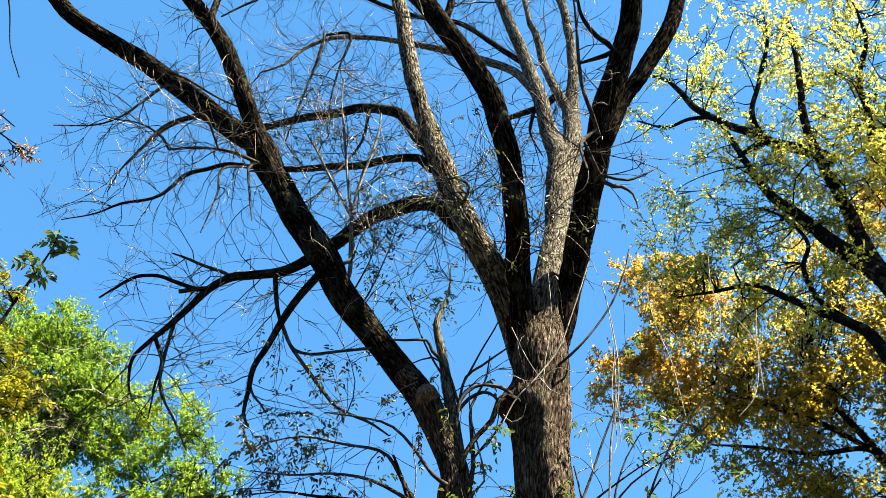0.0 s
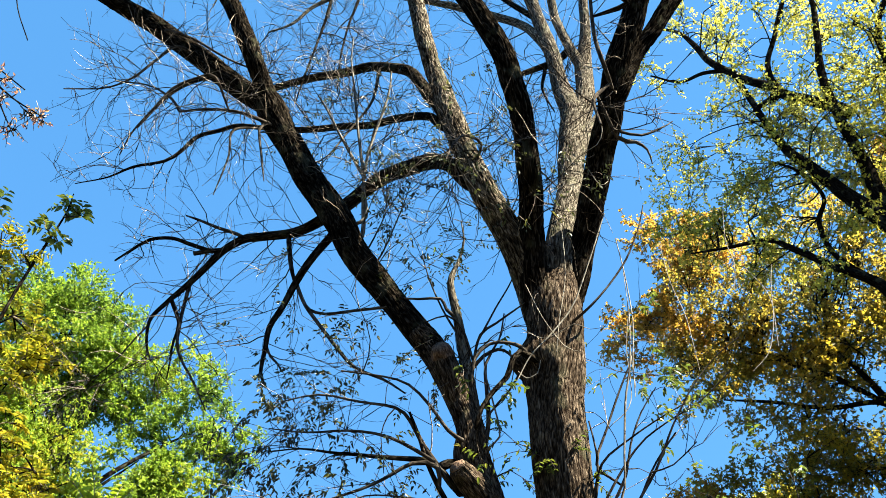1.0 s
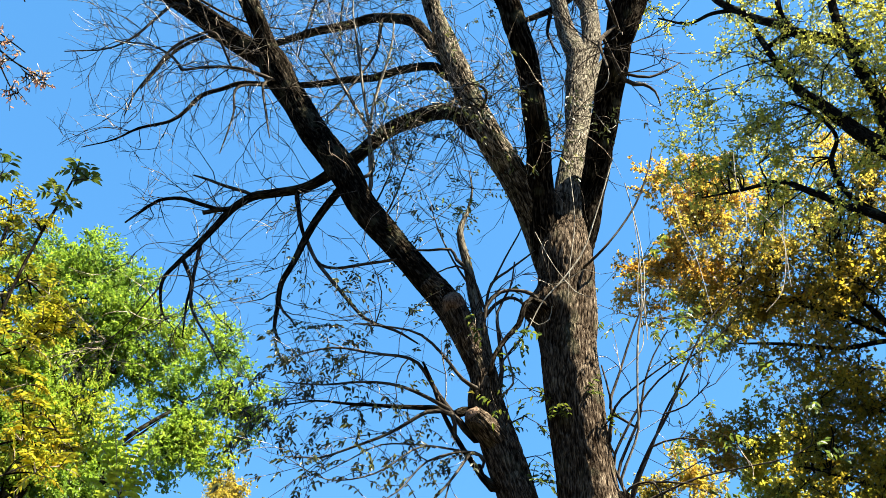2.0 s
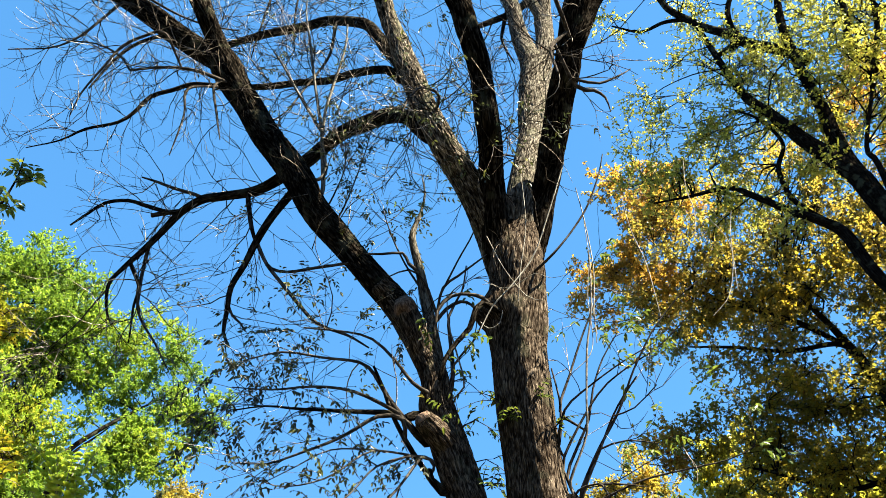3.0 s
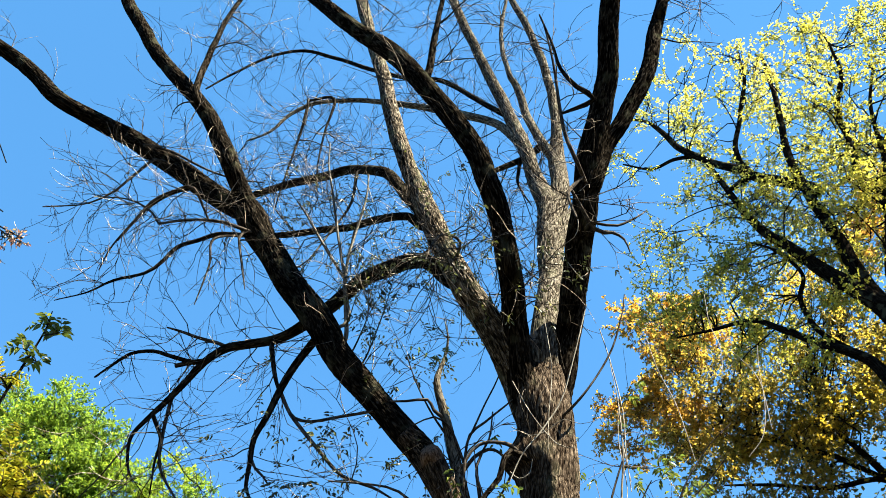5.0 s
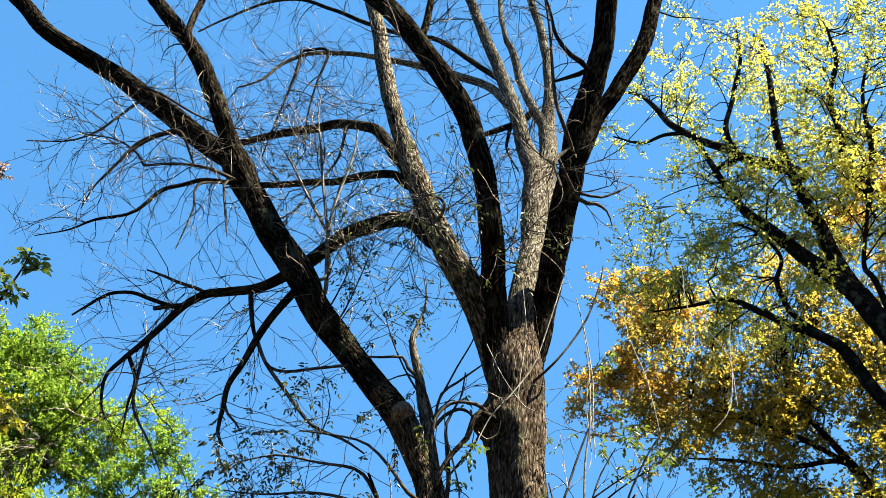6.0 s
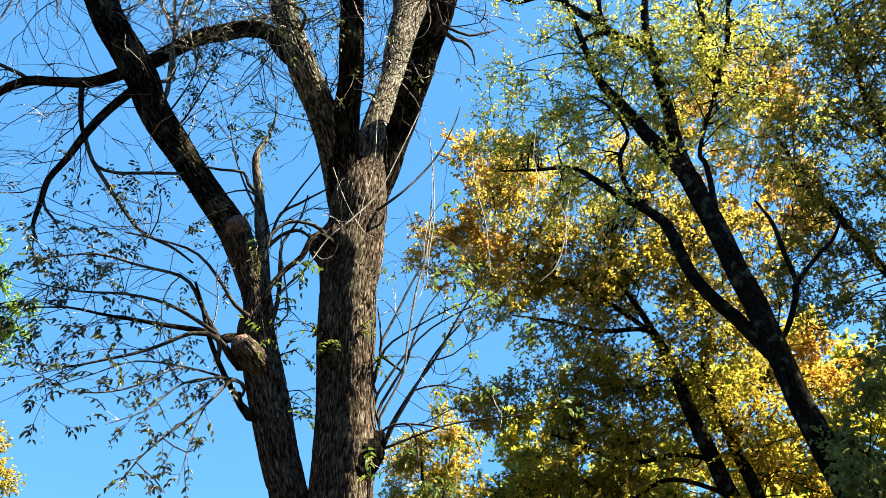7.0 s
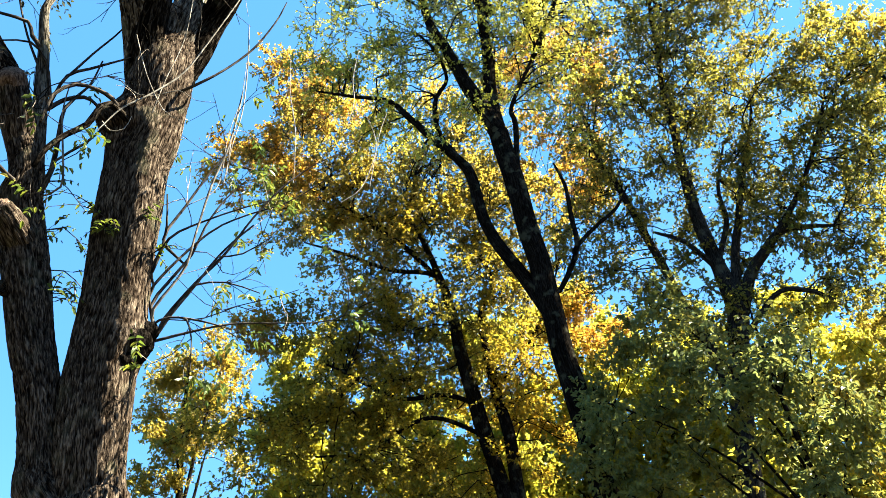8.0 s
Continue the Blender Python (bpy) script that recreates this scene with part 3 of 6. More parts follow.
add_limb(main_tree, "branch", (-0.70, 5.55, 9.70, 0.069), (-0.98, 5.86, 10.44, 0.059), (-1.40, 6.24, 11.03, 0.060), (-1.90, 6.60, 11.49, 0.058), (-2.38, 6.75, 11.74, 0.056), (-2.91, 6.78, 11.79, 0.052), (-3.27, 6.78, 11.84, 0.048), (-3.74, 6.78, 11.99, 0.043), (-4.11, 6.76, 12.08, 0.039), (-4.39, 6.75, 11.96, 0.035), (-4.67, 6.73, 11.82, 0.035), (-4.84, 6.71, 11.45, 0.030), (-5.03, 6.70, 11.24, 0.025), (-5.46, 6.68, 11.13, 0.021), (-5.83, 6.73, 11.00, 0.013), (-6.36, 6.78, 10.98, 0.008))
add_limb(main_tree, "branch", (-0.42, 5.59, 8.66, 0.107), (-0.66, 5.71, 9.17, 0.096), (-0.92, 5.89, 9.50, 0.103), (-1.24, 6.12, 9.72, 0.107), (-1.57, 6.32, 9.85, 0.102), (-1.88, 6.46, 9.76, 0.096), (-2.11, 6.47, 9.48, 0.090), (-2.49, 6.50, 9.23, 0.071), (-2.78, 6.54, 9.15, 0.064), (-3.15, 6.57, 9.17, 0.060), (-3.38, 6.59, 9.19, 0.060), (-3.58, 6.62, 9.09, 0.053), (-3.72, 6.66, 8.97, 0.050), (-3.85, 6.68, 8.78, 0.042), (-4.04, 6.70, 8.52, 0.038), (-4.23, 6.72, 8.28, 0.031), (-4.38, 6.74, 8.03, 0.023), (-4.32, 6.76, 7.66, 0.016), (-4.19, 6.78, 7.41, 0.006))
add_limb(main_tree, "branch", (-3.63, 6.62, 9.03, 0.039), (-3.83, 6.62, 9.04, 0.032), (-4.02, 6.62, 9.02, 0.029))
add_limb(main_tree, "branch", (-3.80, 6.62, 9.04, 0.029), (-4.15, 6.64, 9.24, 0.029), (-4.41, 6.65, 9.39, 0.025), (-4.73, 6.66, 9.42, 0.022), (-4.94, 6.67, 9.25, 0.018), (-5.12, 6.68, 9.09, 0.011))
add_limb(main_tree, "branch", (-3.50, 6.57, 9.27, 0.025), (-3.78, 6.54, 9.40, 0.022), (-4.03, 6.50, 9.53, 0.018), (-4.22, 6.47, 9.61, 0.011))
add_limb(main_tree, "branch", (-4.18, 6.73, 8.33, 0.028), (-4.00, 6.75, 7.96, 0.023), (-4.00, 6.76, 7.68, 0.016), (-3.95, 6.78, 7.15, 0.006))
add_limb(main_tree, "branch", (-4.01, 6.73, 8.60, 0.024), (-3.98, 6.74, 7.96, 0.020), (-3.91, 6.76, 7.54, 0.016), (-3.63, 6.77, 7.09, 0.013), (-3.40, 6.78, 6.69, 0.006))
add_limb(main_tree, "branch", (-2.08, 6.36, 9.01, 0.058), (-2.37, 6.39, 8.52, 0.050), (-2.52, 6.42, 8.19, 0.046), (-2.64, 6.46, 7.83, 0.038), (-2.76, 6.48, 7.54, 0.034), (-2.77, 6.51, 7.24, 0.028), (-2.78, 6.54, 6.96, 0.021), (-2.70, 6.57, 6.78, 0.012))
add_limb(main_tree, "branch", (-2.77, 6.52, 9.05, 0.032), (-2.66, 6.49, 8.51, 0.027), (-2.56, 6.47, 8.19, 0.019))
add_limb(main_tree, "branch", (-2.54, 6.47, 8.17, 0.027), (-2.37, 6.43, 7.77, 0.022), (-2.15, 6.39, 7.41, 0.021), (-1.92, 6.36, 7.05, 0.020), (-1.71, 6.33, 6.76, 0.017), (-1.40, 6.29, 6.55, 0.014), (-1.16, 6.25, 6.33, 0.008))
add_limb(main_tree, "branch", (-2.33, 6.47, 7.74, 0.019), (-2.11, 6.39, 7.58, 0.018), (-1.78, 6.33, 7.54, 0.018), (-1.40, 6.25, 7.48, 0.015))
add_limb(main_tree, "branch", (-2.73, 6.57, 7.21, 0.015), (-2.63, 6.57, 7.09, 0.012), (-2.55, 6.57, 6.96, 0.008))
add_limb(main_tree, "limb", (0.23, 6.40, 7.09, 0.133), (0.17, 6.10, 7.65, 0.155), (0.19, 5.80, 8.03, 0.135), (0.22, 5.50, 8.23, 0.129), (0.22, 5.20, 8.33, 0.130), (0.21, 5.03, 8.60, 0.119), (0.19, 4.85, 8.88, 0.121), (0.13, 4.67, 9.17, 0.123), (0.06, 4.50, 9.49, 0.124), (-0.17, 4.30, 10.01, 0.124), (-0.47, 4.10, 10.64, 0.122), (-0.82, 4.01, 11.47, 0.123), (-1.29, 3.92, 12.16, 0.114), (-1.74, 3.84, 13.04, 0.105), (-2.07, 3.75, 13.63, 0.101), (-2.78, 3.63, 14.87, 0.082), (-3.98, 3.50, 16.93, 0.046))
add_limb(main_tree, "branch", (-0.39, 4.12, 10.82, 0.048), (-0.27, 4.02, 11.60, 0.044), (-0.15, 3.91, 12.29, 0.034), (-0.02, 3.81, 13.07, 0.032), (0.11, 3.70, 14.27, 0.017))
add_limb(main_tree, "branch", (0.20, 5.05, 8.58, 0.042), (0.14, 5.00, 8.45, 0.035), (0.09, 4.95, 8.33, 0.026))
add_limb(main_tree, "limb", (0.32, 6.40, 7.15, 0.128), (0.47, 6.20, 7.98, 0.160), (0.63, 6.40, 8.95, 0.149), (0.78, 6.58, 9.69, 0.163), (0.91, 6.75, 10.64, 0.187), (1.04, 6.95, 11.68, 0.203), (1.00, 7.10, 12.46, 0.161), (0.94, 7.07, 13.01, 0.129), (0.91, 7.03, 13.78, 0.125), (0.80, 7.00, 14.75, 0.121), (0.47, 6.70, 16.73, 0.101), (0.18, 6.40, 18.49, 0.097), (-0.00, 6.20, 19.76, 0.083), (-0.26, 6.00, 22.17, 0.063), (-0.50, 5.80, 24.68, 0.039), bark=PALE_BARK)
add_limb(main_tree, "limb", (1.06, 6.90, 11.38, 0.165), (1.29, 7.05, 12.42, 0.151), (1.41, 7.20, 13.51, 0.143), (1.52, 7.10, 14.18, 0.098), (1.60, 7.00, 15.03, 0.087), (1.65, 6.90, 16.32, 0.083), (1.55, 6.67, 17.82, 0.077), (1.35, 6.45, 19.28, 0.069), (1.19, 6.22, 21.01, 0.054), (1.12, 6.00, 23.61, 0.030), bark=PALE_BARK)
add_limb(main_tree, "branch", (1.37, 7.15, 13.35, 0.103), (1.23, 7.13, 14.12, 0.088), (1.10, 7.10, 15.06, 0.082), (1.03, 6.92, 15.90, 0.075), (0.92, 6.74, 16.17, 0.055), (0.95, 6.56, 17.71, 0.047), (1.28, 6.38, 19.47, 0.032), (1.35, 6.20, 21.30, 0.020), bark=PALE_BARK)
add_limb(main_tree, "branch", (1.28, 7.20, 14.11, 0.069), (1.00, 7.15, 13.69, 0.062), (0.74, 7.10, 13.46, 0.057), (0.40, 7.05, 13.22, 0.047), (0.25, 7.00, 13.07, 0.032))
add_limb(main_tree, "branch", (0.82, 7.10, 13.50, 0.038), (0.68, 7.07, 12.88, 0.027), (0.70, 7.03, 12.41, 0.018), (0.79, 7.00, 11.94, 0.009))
add_limb(main_tree, "branch", (0.91, 7.00, 13.57, 0.086), (0.61, 7.07, 14.66, 0.082), (0.13, 7.13, 15.34, 0.080), (-0.62, 7.20, 16.05, 0.072), (-1.42, 7.20, 16.57, 0.063), (-2.14, 7.20, 16.96, 0.053), (-2.99, 7.20, 17.17, 0.047), (-3.55, 7.20, 16.83, 0.041), (-3.92, 7.20, 16.18, 0.028), (-4.34, 7.20, 15.92, 0.017), bark=LIT_MID_BARK)
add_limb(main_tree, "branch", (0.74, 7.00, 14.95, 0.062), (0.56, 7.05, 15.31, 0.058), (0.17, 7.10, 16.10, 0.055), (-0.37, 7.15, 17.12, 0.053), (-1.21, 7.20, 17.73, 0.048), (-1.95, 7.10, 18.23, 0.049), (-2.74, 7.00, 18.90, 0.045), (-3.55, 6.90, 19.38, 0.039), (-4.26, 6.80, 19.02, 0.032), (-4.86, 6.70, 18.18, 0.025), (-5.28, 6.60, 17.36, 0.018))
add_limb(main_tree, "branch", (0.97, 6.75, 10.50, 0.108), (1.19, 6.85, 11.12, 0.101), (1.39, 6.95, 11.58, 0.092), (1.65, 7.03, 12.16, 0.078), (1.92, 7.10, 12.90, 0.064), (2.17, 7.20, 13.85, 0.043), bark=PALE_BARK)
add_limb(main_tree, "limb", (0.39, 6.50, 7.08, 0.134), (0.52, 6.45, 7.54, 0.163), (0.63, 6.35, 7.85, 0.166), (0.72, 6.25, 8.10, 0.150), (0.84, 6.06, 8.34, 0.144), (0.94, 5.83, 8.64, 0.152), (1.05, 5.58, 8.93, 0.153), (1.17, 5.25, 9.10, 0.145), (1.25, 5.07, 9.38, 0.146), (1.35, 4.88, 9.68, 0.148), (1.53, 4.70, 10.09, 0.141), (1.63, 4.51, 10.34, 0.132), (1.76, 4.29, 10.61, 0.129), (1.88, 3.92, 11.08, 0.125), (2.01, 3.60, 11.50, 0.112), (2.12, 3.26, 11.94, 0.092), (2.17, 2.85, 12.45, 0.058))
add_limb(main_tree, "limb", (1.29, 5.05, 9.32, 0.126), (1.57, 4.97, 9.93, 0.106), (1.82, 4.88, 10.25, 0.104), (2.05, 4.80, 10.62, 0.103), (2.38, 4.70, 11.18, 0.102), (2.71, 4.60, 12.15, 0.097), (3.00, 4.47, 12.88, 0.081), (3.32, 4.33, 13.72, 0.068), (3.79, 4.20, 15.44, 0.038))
add_limb(main_tree, "branch", (2.83, 4.38, 12.37, 0.051), (3.24, 4.34, 12.92, 0.040), (3.56, 4.31, 12.94, 0.032), (3.92, 4.27, 12.83, 0.024), (4.14, 4.24, 12.54, 0.019), (4.45, 4.20, 12.56, 0.012))
add_limb(main_tree, "branch", (1.12, 4.65, 9.20, 0.024), (1.06, 4.50, 9.56, 0.022), (1.08, 4.35, 10.07, 0.019), (1.11, 4.20, 10.47, 0.016), (1.12, 4.05, 10.84, 0.013), (1.12, 3.90, 11.42, 0.010))
add_limb(main_tree, "branch", (1.45, 4.30, 9.89, 0.035), (1.28, 4.17, 10.02, 0.028), (1.15, 4.05, 10.29, 0.022), (1.13, 3.92, 10.63, 0.016), (1.08, 3.80, 11.36, 0.010))
add_limb(main_tree, "branch", (1.02, 4.80, 8.95, 0.024), (0.92, 4.65, 8.55, 0.017), (0.91, 4.50, 7.95, 0.013))
add_limb(main_tree, "branch", (-0.03, 6.00, 6.52, 0.032), (-0.17, 5.97, 6.22, 0.026), (-0.30, 5.95, 6.05, 0.023), (-0.41, 5.93, 5.86, 0.022), (-0.46, 5.90, 5.64, 0.019))
add_limb(main_tree, "branch", (-0.02, 6.00, 6.59, 0.021), (-0.15, 5.97, 6.63, 0.016), (-0.31, 5.95, 6.61, 0.016), (-0.45, 5.93, 6.43, 0.016), (-0.49, 5.90, 6.09, 0.013))
add_limb(main_tree, "branch", (-0.48, 6.55, 5.90, 0.068), (-0.53, 6.49, 6.31, 0.067), (-0.61, 6.42, 6.97, 0.062), (-0.66, 6.36, 7.38, 0.052), (-0.72, 6.30, 7.72, 0.044), (-0.72, 6.30, 7.91, 0.036), (-0.64, 6.30, 8.12, 0.024), (-0.61, 6.30, 8.24, 0.018), (-0.56, 6.30, 8.50, 0.013), (-0.59, 6.30, 8.84, 0.006), bark=PALE_BARK)
add_limb(main_tree, "branch", (-0.66, 6.35, 7.33, 0.023), (-0.77, 6.31, 7.44, 0.020), (-0.83, 6.28, 7.57, 0.017), (-1.05, 6.24, 7.55, 0.014), (-1.22, 6.20, 7.54, 0.011))
add_limb(main_tree, "branch", (-0.45, 6.50, 5.80, 0.026), (-0.38, 6.44, 6.08, 0.024), (-0.38, 6.38, 6.37, 0.021), (-0.38, 6.32, 6.67, 0.016), (-0.23, 6.26, 6.92, 0.011), (-0.16, 6.20, 7.21, 0.008))
add_limb(main_tree, "branch", (1.17, 5.10, 8.55, 0.024), (1.35, 5.17, 8.53, 0.018), (1.46, 5.23, 8.46, 0.012), (1.49, 5.30, 8.30, 0.006))
add_limb(main_tree, "branch", (1.19, 5.05, 8.58, 0.018), (1.43, 5.17, 8.64, 0.015), (1.72, 5.28, 8.91, 0.009), (1.87, 5.40, 9.16, 0.006))
add_limb(main_tree, "stub", (-0.65, 6.50, 6.28, 0.121), (-0.72, 6.36, 6.50, 0.128), (-0.78, 6.28, 6.69, 0.123), (-0.80, 6.24, 6.77, 0.113))
add_limb(main_tree, "cut_end", (-0.79, 6.25, 6.73, 0.115), (-0.80, 6.20, 6.76, 0.112), (-0.81, 6.15, 6.78, 0.095))
add_limb(main_tree, "stub", (-0.50, 6.50, 5.38, 0.13), (-0.59, 6.38, 5.45, 0.115), (-0.655, 6.30, 5.50, 0.098))
add_limb(main_tree, "cut_end", (-0.65, 6.305, 5.50, 0.088), (-0.67, 6.28, 5.515, 0.086), (-0.675, 6.272, 5.52, 0.06))
add_limb(main_tree, "branch", (-4.59, 5.36, 12.14, 0.025), (-4.80, 5.37, 11.85, 0.020), (-5.09, 5.40, 11.41, 0.016), (-5.44, 5.41, 11.25, 0.011), (-6.06, 5.42, 11.37, 0.008))
add_limb(main_tree, "branch", (-4.90, 5.36, 12.68, 0.021), (-4.45, 5.47, 12.50, 0.021), (-3.96, 5.57, 12.09, 0.016), (-3.51, 5.69, 11.85, 0.013), (-3.02, 5.80, 11.75, 0.008))
add_limb(main_tree, "branch", (-3.16, 5.73, 10.54, 0.026), (-3.53, 5.69, 10.75, 0.022), (-3.93, 5.64, 10.80, 0.019), (-4.29, 5.60, 10.75, 0.015))
add_limb(main_tree, "branch", (-4.29, 5.60, 10.75, 0.015), (-4.52, 5.60, 11.14, 0.016), (-4.95, 5.60, 11.54, 0.012), (-5.49, 5.60, 11.75, 0.009))
add_limb(main_tree, "branch", (-3.96, 6.47, 11.51, 0.021), (-3.92, 6.50, 10.96, 0.016), (-3.96, 6.54, 10.48, 0.012), (-4.00, 6.57, 10.13, 0.007))
add_limb(main_tree, "branch", (-3.15, 5.73, 10.34, 0.019), (-3.01, 5.73, 9.67, 0.014), (-2.90, 5.73, 9.21, 0.006))
add_limb(main_tree, "branch", (-3.67, 5.17, 10.80, 0.022), (-3.98, 5.23, 10.92, 0.019), (-4.28, 5.29, 10.83, 0.019), (-4.48, 5.35, 10.47, 0.015), (-4.68, 5.42, 10.08, 0.011), (-4.75, 5.48, 9.69, 0.007))
add_limb(main_tree, "branch", (-1.83, 6.43, 12.75, 0.027), (-1.89, 6.41, 11.83, 0.021), (-2.15, 6.38, 11.10, 0.016), (-2.40, 6.36, 10.49, 0.012), (-2.60, 6.33, 10.29, 0.008))
add_limb(main_tree, "branch", (-2.88, 6.40, 15.59, 0.031), (-2.90, 6.40, 14.53, 0.025), (-2.97, 6.40, 13.55, 0.019), (-3.04, 6.40, 12.66, 0.013), (-3.07, 6.40, 12.01, 0.009))
add_limb(main_tree, "branch", (-2.39, 6.40, 15.49, 0.031), (-2.47, 6.40, 14.24, 0.019), (-2.50, 6.40, 13.09, 0.014), (-2.45, 6.40, 12.23, 0.009))
add_limb(main_tree, "branch", (-0.26, 5.21, 8.81, 0.018), (-0.41, 4.98, 8.68, 0.015), (-0.52, 4.76, 8.22, 0.012), (-0.57, 4.53, 7.65, 0.008))
add_limb(main_tree, "branch", (-0.66, 6.50, 5.38, 0.040), (-0.82, 6.42, 5.56, 0.032), (-0.94, 6.35, 5.63, 0.030), (-1.12, 6.28, 5.62, 0.024), (-1.39, 6.20, 5.61, 0.019), (-1.71, 6.13, 5.63, 0.014), (-2.06, 6.07, 5.66, 0.009), (-2.30, 6.00, 5.60, 0.005))
add_limb(main_tree, "branch", (-0.81, 6.40, 5.53, 0.025), (-0.98, 6.33, 5.79, 0.023), (-1.10, 6.25, 6.01, 0.018), (-1.23, 6.17, 6.11, 0.015), (-1.57, 6.10, 6.16, 0.012), (-1.95, 6.05, 6.23, 0.010), (-2.30, 6.00, 6.14, 0.005))
add_limb(main_tree, "branch", (-0.55, 6.55, 4.91, 0.029), (-0.70, 6.48, 5.14, 0.027), (-0.84, 6.41, 5.38, 0.027), (-0.95, 6.34, 5.62, 0.022), (-1.02, 6.27, 5.87, 0.018), (-1.10, 6.20, 6.07, 0.013))
add_limb(main_tree, "branch", (-0.85, 6.30, 5.53, 0.024), (-1.06, 6.22, 5.53, 0.019), (-1.38, 6.14, 5.30, 0.014), (-1.65, 6.06, 5.16, 0.011), (-1.94, 5.98, 5.03, 0.007), (-2.21, 5.90, 5.02, 0.004))
add_limb(main_tree, "branch", (-0.65, 6.50, 5.10, 0.034), (-0.63, 6.53, 5.03, 0.031), (-0.52, 6.55, 4.94, 0.029))
add_limb(main_tree, "branch", (-0.88, 6.30, 5.59, 0.020), (-1.28, 6.20, 5.81, 0.015), (-1.65, 6.10, 5.84, 0.012), (-1.99, 6.00, 5.78, 0.009), (-2.32, 5.90, 5.78, 0.005))
add_limb(main_tree, "branch", (-0.66, 6.50, 5.67, 0.041), (-0.76, 6.45, 5.65, 0.045), (-0.83, 6.40, 5.59, 0.042))
add_limb(main_tree, "branch", (-0.62, 6.40, 5.85, 0.023), (-0.75, 6.32, 5.92, 0.018), (-0.92, 6.24, 6.17, 0.015), (-1.11, 6.16, 6.36, 0.013), (-1.36, 6.08, 6.42, 0.010), (-1.75, 6.00, 6.46, 0.008))
add_limb(main_tree, "branch", (0.55, 6.45, 4.56, 0.021), (0.63, 6.36, 4.74, 0.015), (0.82, 6.28, 5.04, 0.014), (1.02, 6.19, 5.30, 0.013), (1.23, 6.10, 5.67, 0.010), (1.46, 6.03, 6.01, 0.008), (1.74, 5.97, 6.30, 0.005), (1.96, 5.90, 6.43, 0.005))
add_limb(main_tree, "branch", (0.53, 6.45, 4.89, 0.016), (0.64, 6.40, 5.11, 0.014), (0.79, 6.35, 5.37, 0.013), (0.87, 6.30, 5.64, 0.010), (1.01, 6.25, 5.93, 0.008), (1.18, 6.20, 6.16, 0.005))
add_limb(main_tree, "branch", (0.56, 6.40, 5.52, 0.015), (0.70, 6.37, 5.87, 0.013), (0.87, 6.33, 6.25, 0.011), (1.11, 6.30, 6.73, 0.008))
add_limb(main_tree, "branch", (0.58, 6.40, 4.56, 0.014), (0.86, 6.33, 4.65, 0.011), (1.14, 6.27, 4.72, 0.009), (1.47, 6.20, 4.74, 0.008), (1.79, 6.13, 4.75, 0.006), (2.00, 6.07, 4.81, 0.005), (2.03, 6.00, 4.90, 0.005))
add_limb(main_tree, "branch", (0.53, 6.40, 5.06, 0.013), (0.90, 6.30, 5.58, 0.010), (1.20, 6.20, 5.77, 0.008), (1.51, 6.10, 5.90, 0.007), (1.84, 6.00, 6.16, 0.005))
add_limb(main_tree, "branch", (0.63, 6.00, 6.97, 0.014), (0.87, 5.97, 7.22, 0.011), (1.12, 5.95, 7.58, 0.012), (1.32, 5.92, 8.01, 0.009), (1.43, 5.90, 8.36, 0.006))
add_limb(main_tree, "branch", (0.56, 6.40, 4.55, 0.017), (0.67, 6.33, 4.76, 0.013), (0.83, 6.27, 5.03, 0.011), (0.98, 6.20, 5.29, 0.009), (1.10, 6.15, 5.45, 0.009), (1.24, 6.10, 5.60, 0.007))
add_limb(main_tree, "branch", (0.49, 6.35, 5.16, 0.014), (0.54, 6.30, 5.34, 0.011), (0.56, 6.25, 5.55, 0.009), (0.53, 6.20, 5.84, 0.007))
add_limb(main_tree, "branch", (0.50, 6.35, 5.15, 0.014), (0.59, 6.25, 5.43, 0.012), (0.84, 6.15, 5.59, 0.009), (1.18, 6.08, 5.77, 0.007), (1.45, 6.00, 5.87, 0.005))
add_limb(main_tree, "branch", (0.55, 6.35, 4.67, 0.011), (0.66, 6.29, 4.72, 0.009), (0.80, 6.22, 4.69, 0.009), (0.95, 6.16, 4.64, 0.007), (1.11, 6.10, 4.57, 0.004))
add_limb(main_tree, "branch", (0.78, 6.20, 4.67, 0.009), (0.83, 6.20, 4.51, 0.006), (0.84, 6.20, 4.25, 0.004))
add_limb(main_tree, "branch", (0.82, 6.20, 4.99, 0.009), (1.04, 6.10, 4.99, 0.007), (1.29, 6.00, 4.87, 0.004))
add_limb(main_tree, "branch", (0.98, 6.20, 5.29, 0.009), (1.16, 6.10, 5.29, 0.007), (1.37, 6.00, 5.43, 0.005))
add_limb(main_tree, "branch", (-0.51, 6.40, 6.75, 0.017), (-0.42, 6.33, 7.06, 0.015), (-0.25, 6.27, 7.15, 0.013), (0.08, 6.20, 7.35, 0.008))
add_limb(main_tree, "branch", (-0.50, 6.40, 6.71, 0.020), (-0.40, 6.38, 6.82, 0.020), (-0.25, 6.35, 6.87, 0.018), (-0.14, 6.33, 6.79, 0.015), (-0.05, 6.30, 6.59, 0.010))
add_limb(main_tree, "branch", (-0.52, 6.40, 6.85, 0.015), (-0.61, 6.33, 7.17, 0.013), (-0.76, 6.27, 7.31, 0.010), (-0.98, 6.20, 7.17, 0.007))
add_limb(main_tree, "branch", (-0.66, 6.40, 7.15, 0.013), (-0.82, 6.37, 7.50, 0.010), (-0.95, 6.33, 7.88, 0.008), (-1.05, 6.30, 8.30, 0.005))
add_limb(main_tree, "branch", (-0.41, 6.30, 7.03, 0.012), (-0.25, 6.27, 7.35, 0.010), (-0.06, 6.23, 7.70, 0.008), (0.03, 6.20, 7.98, 0.005))
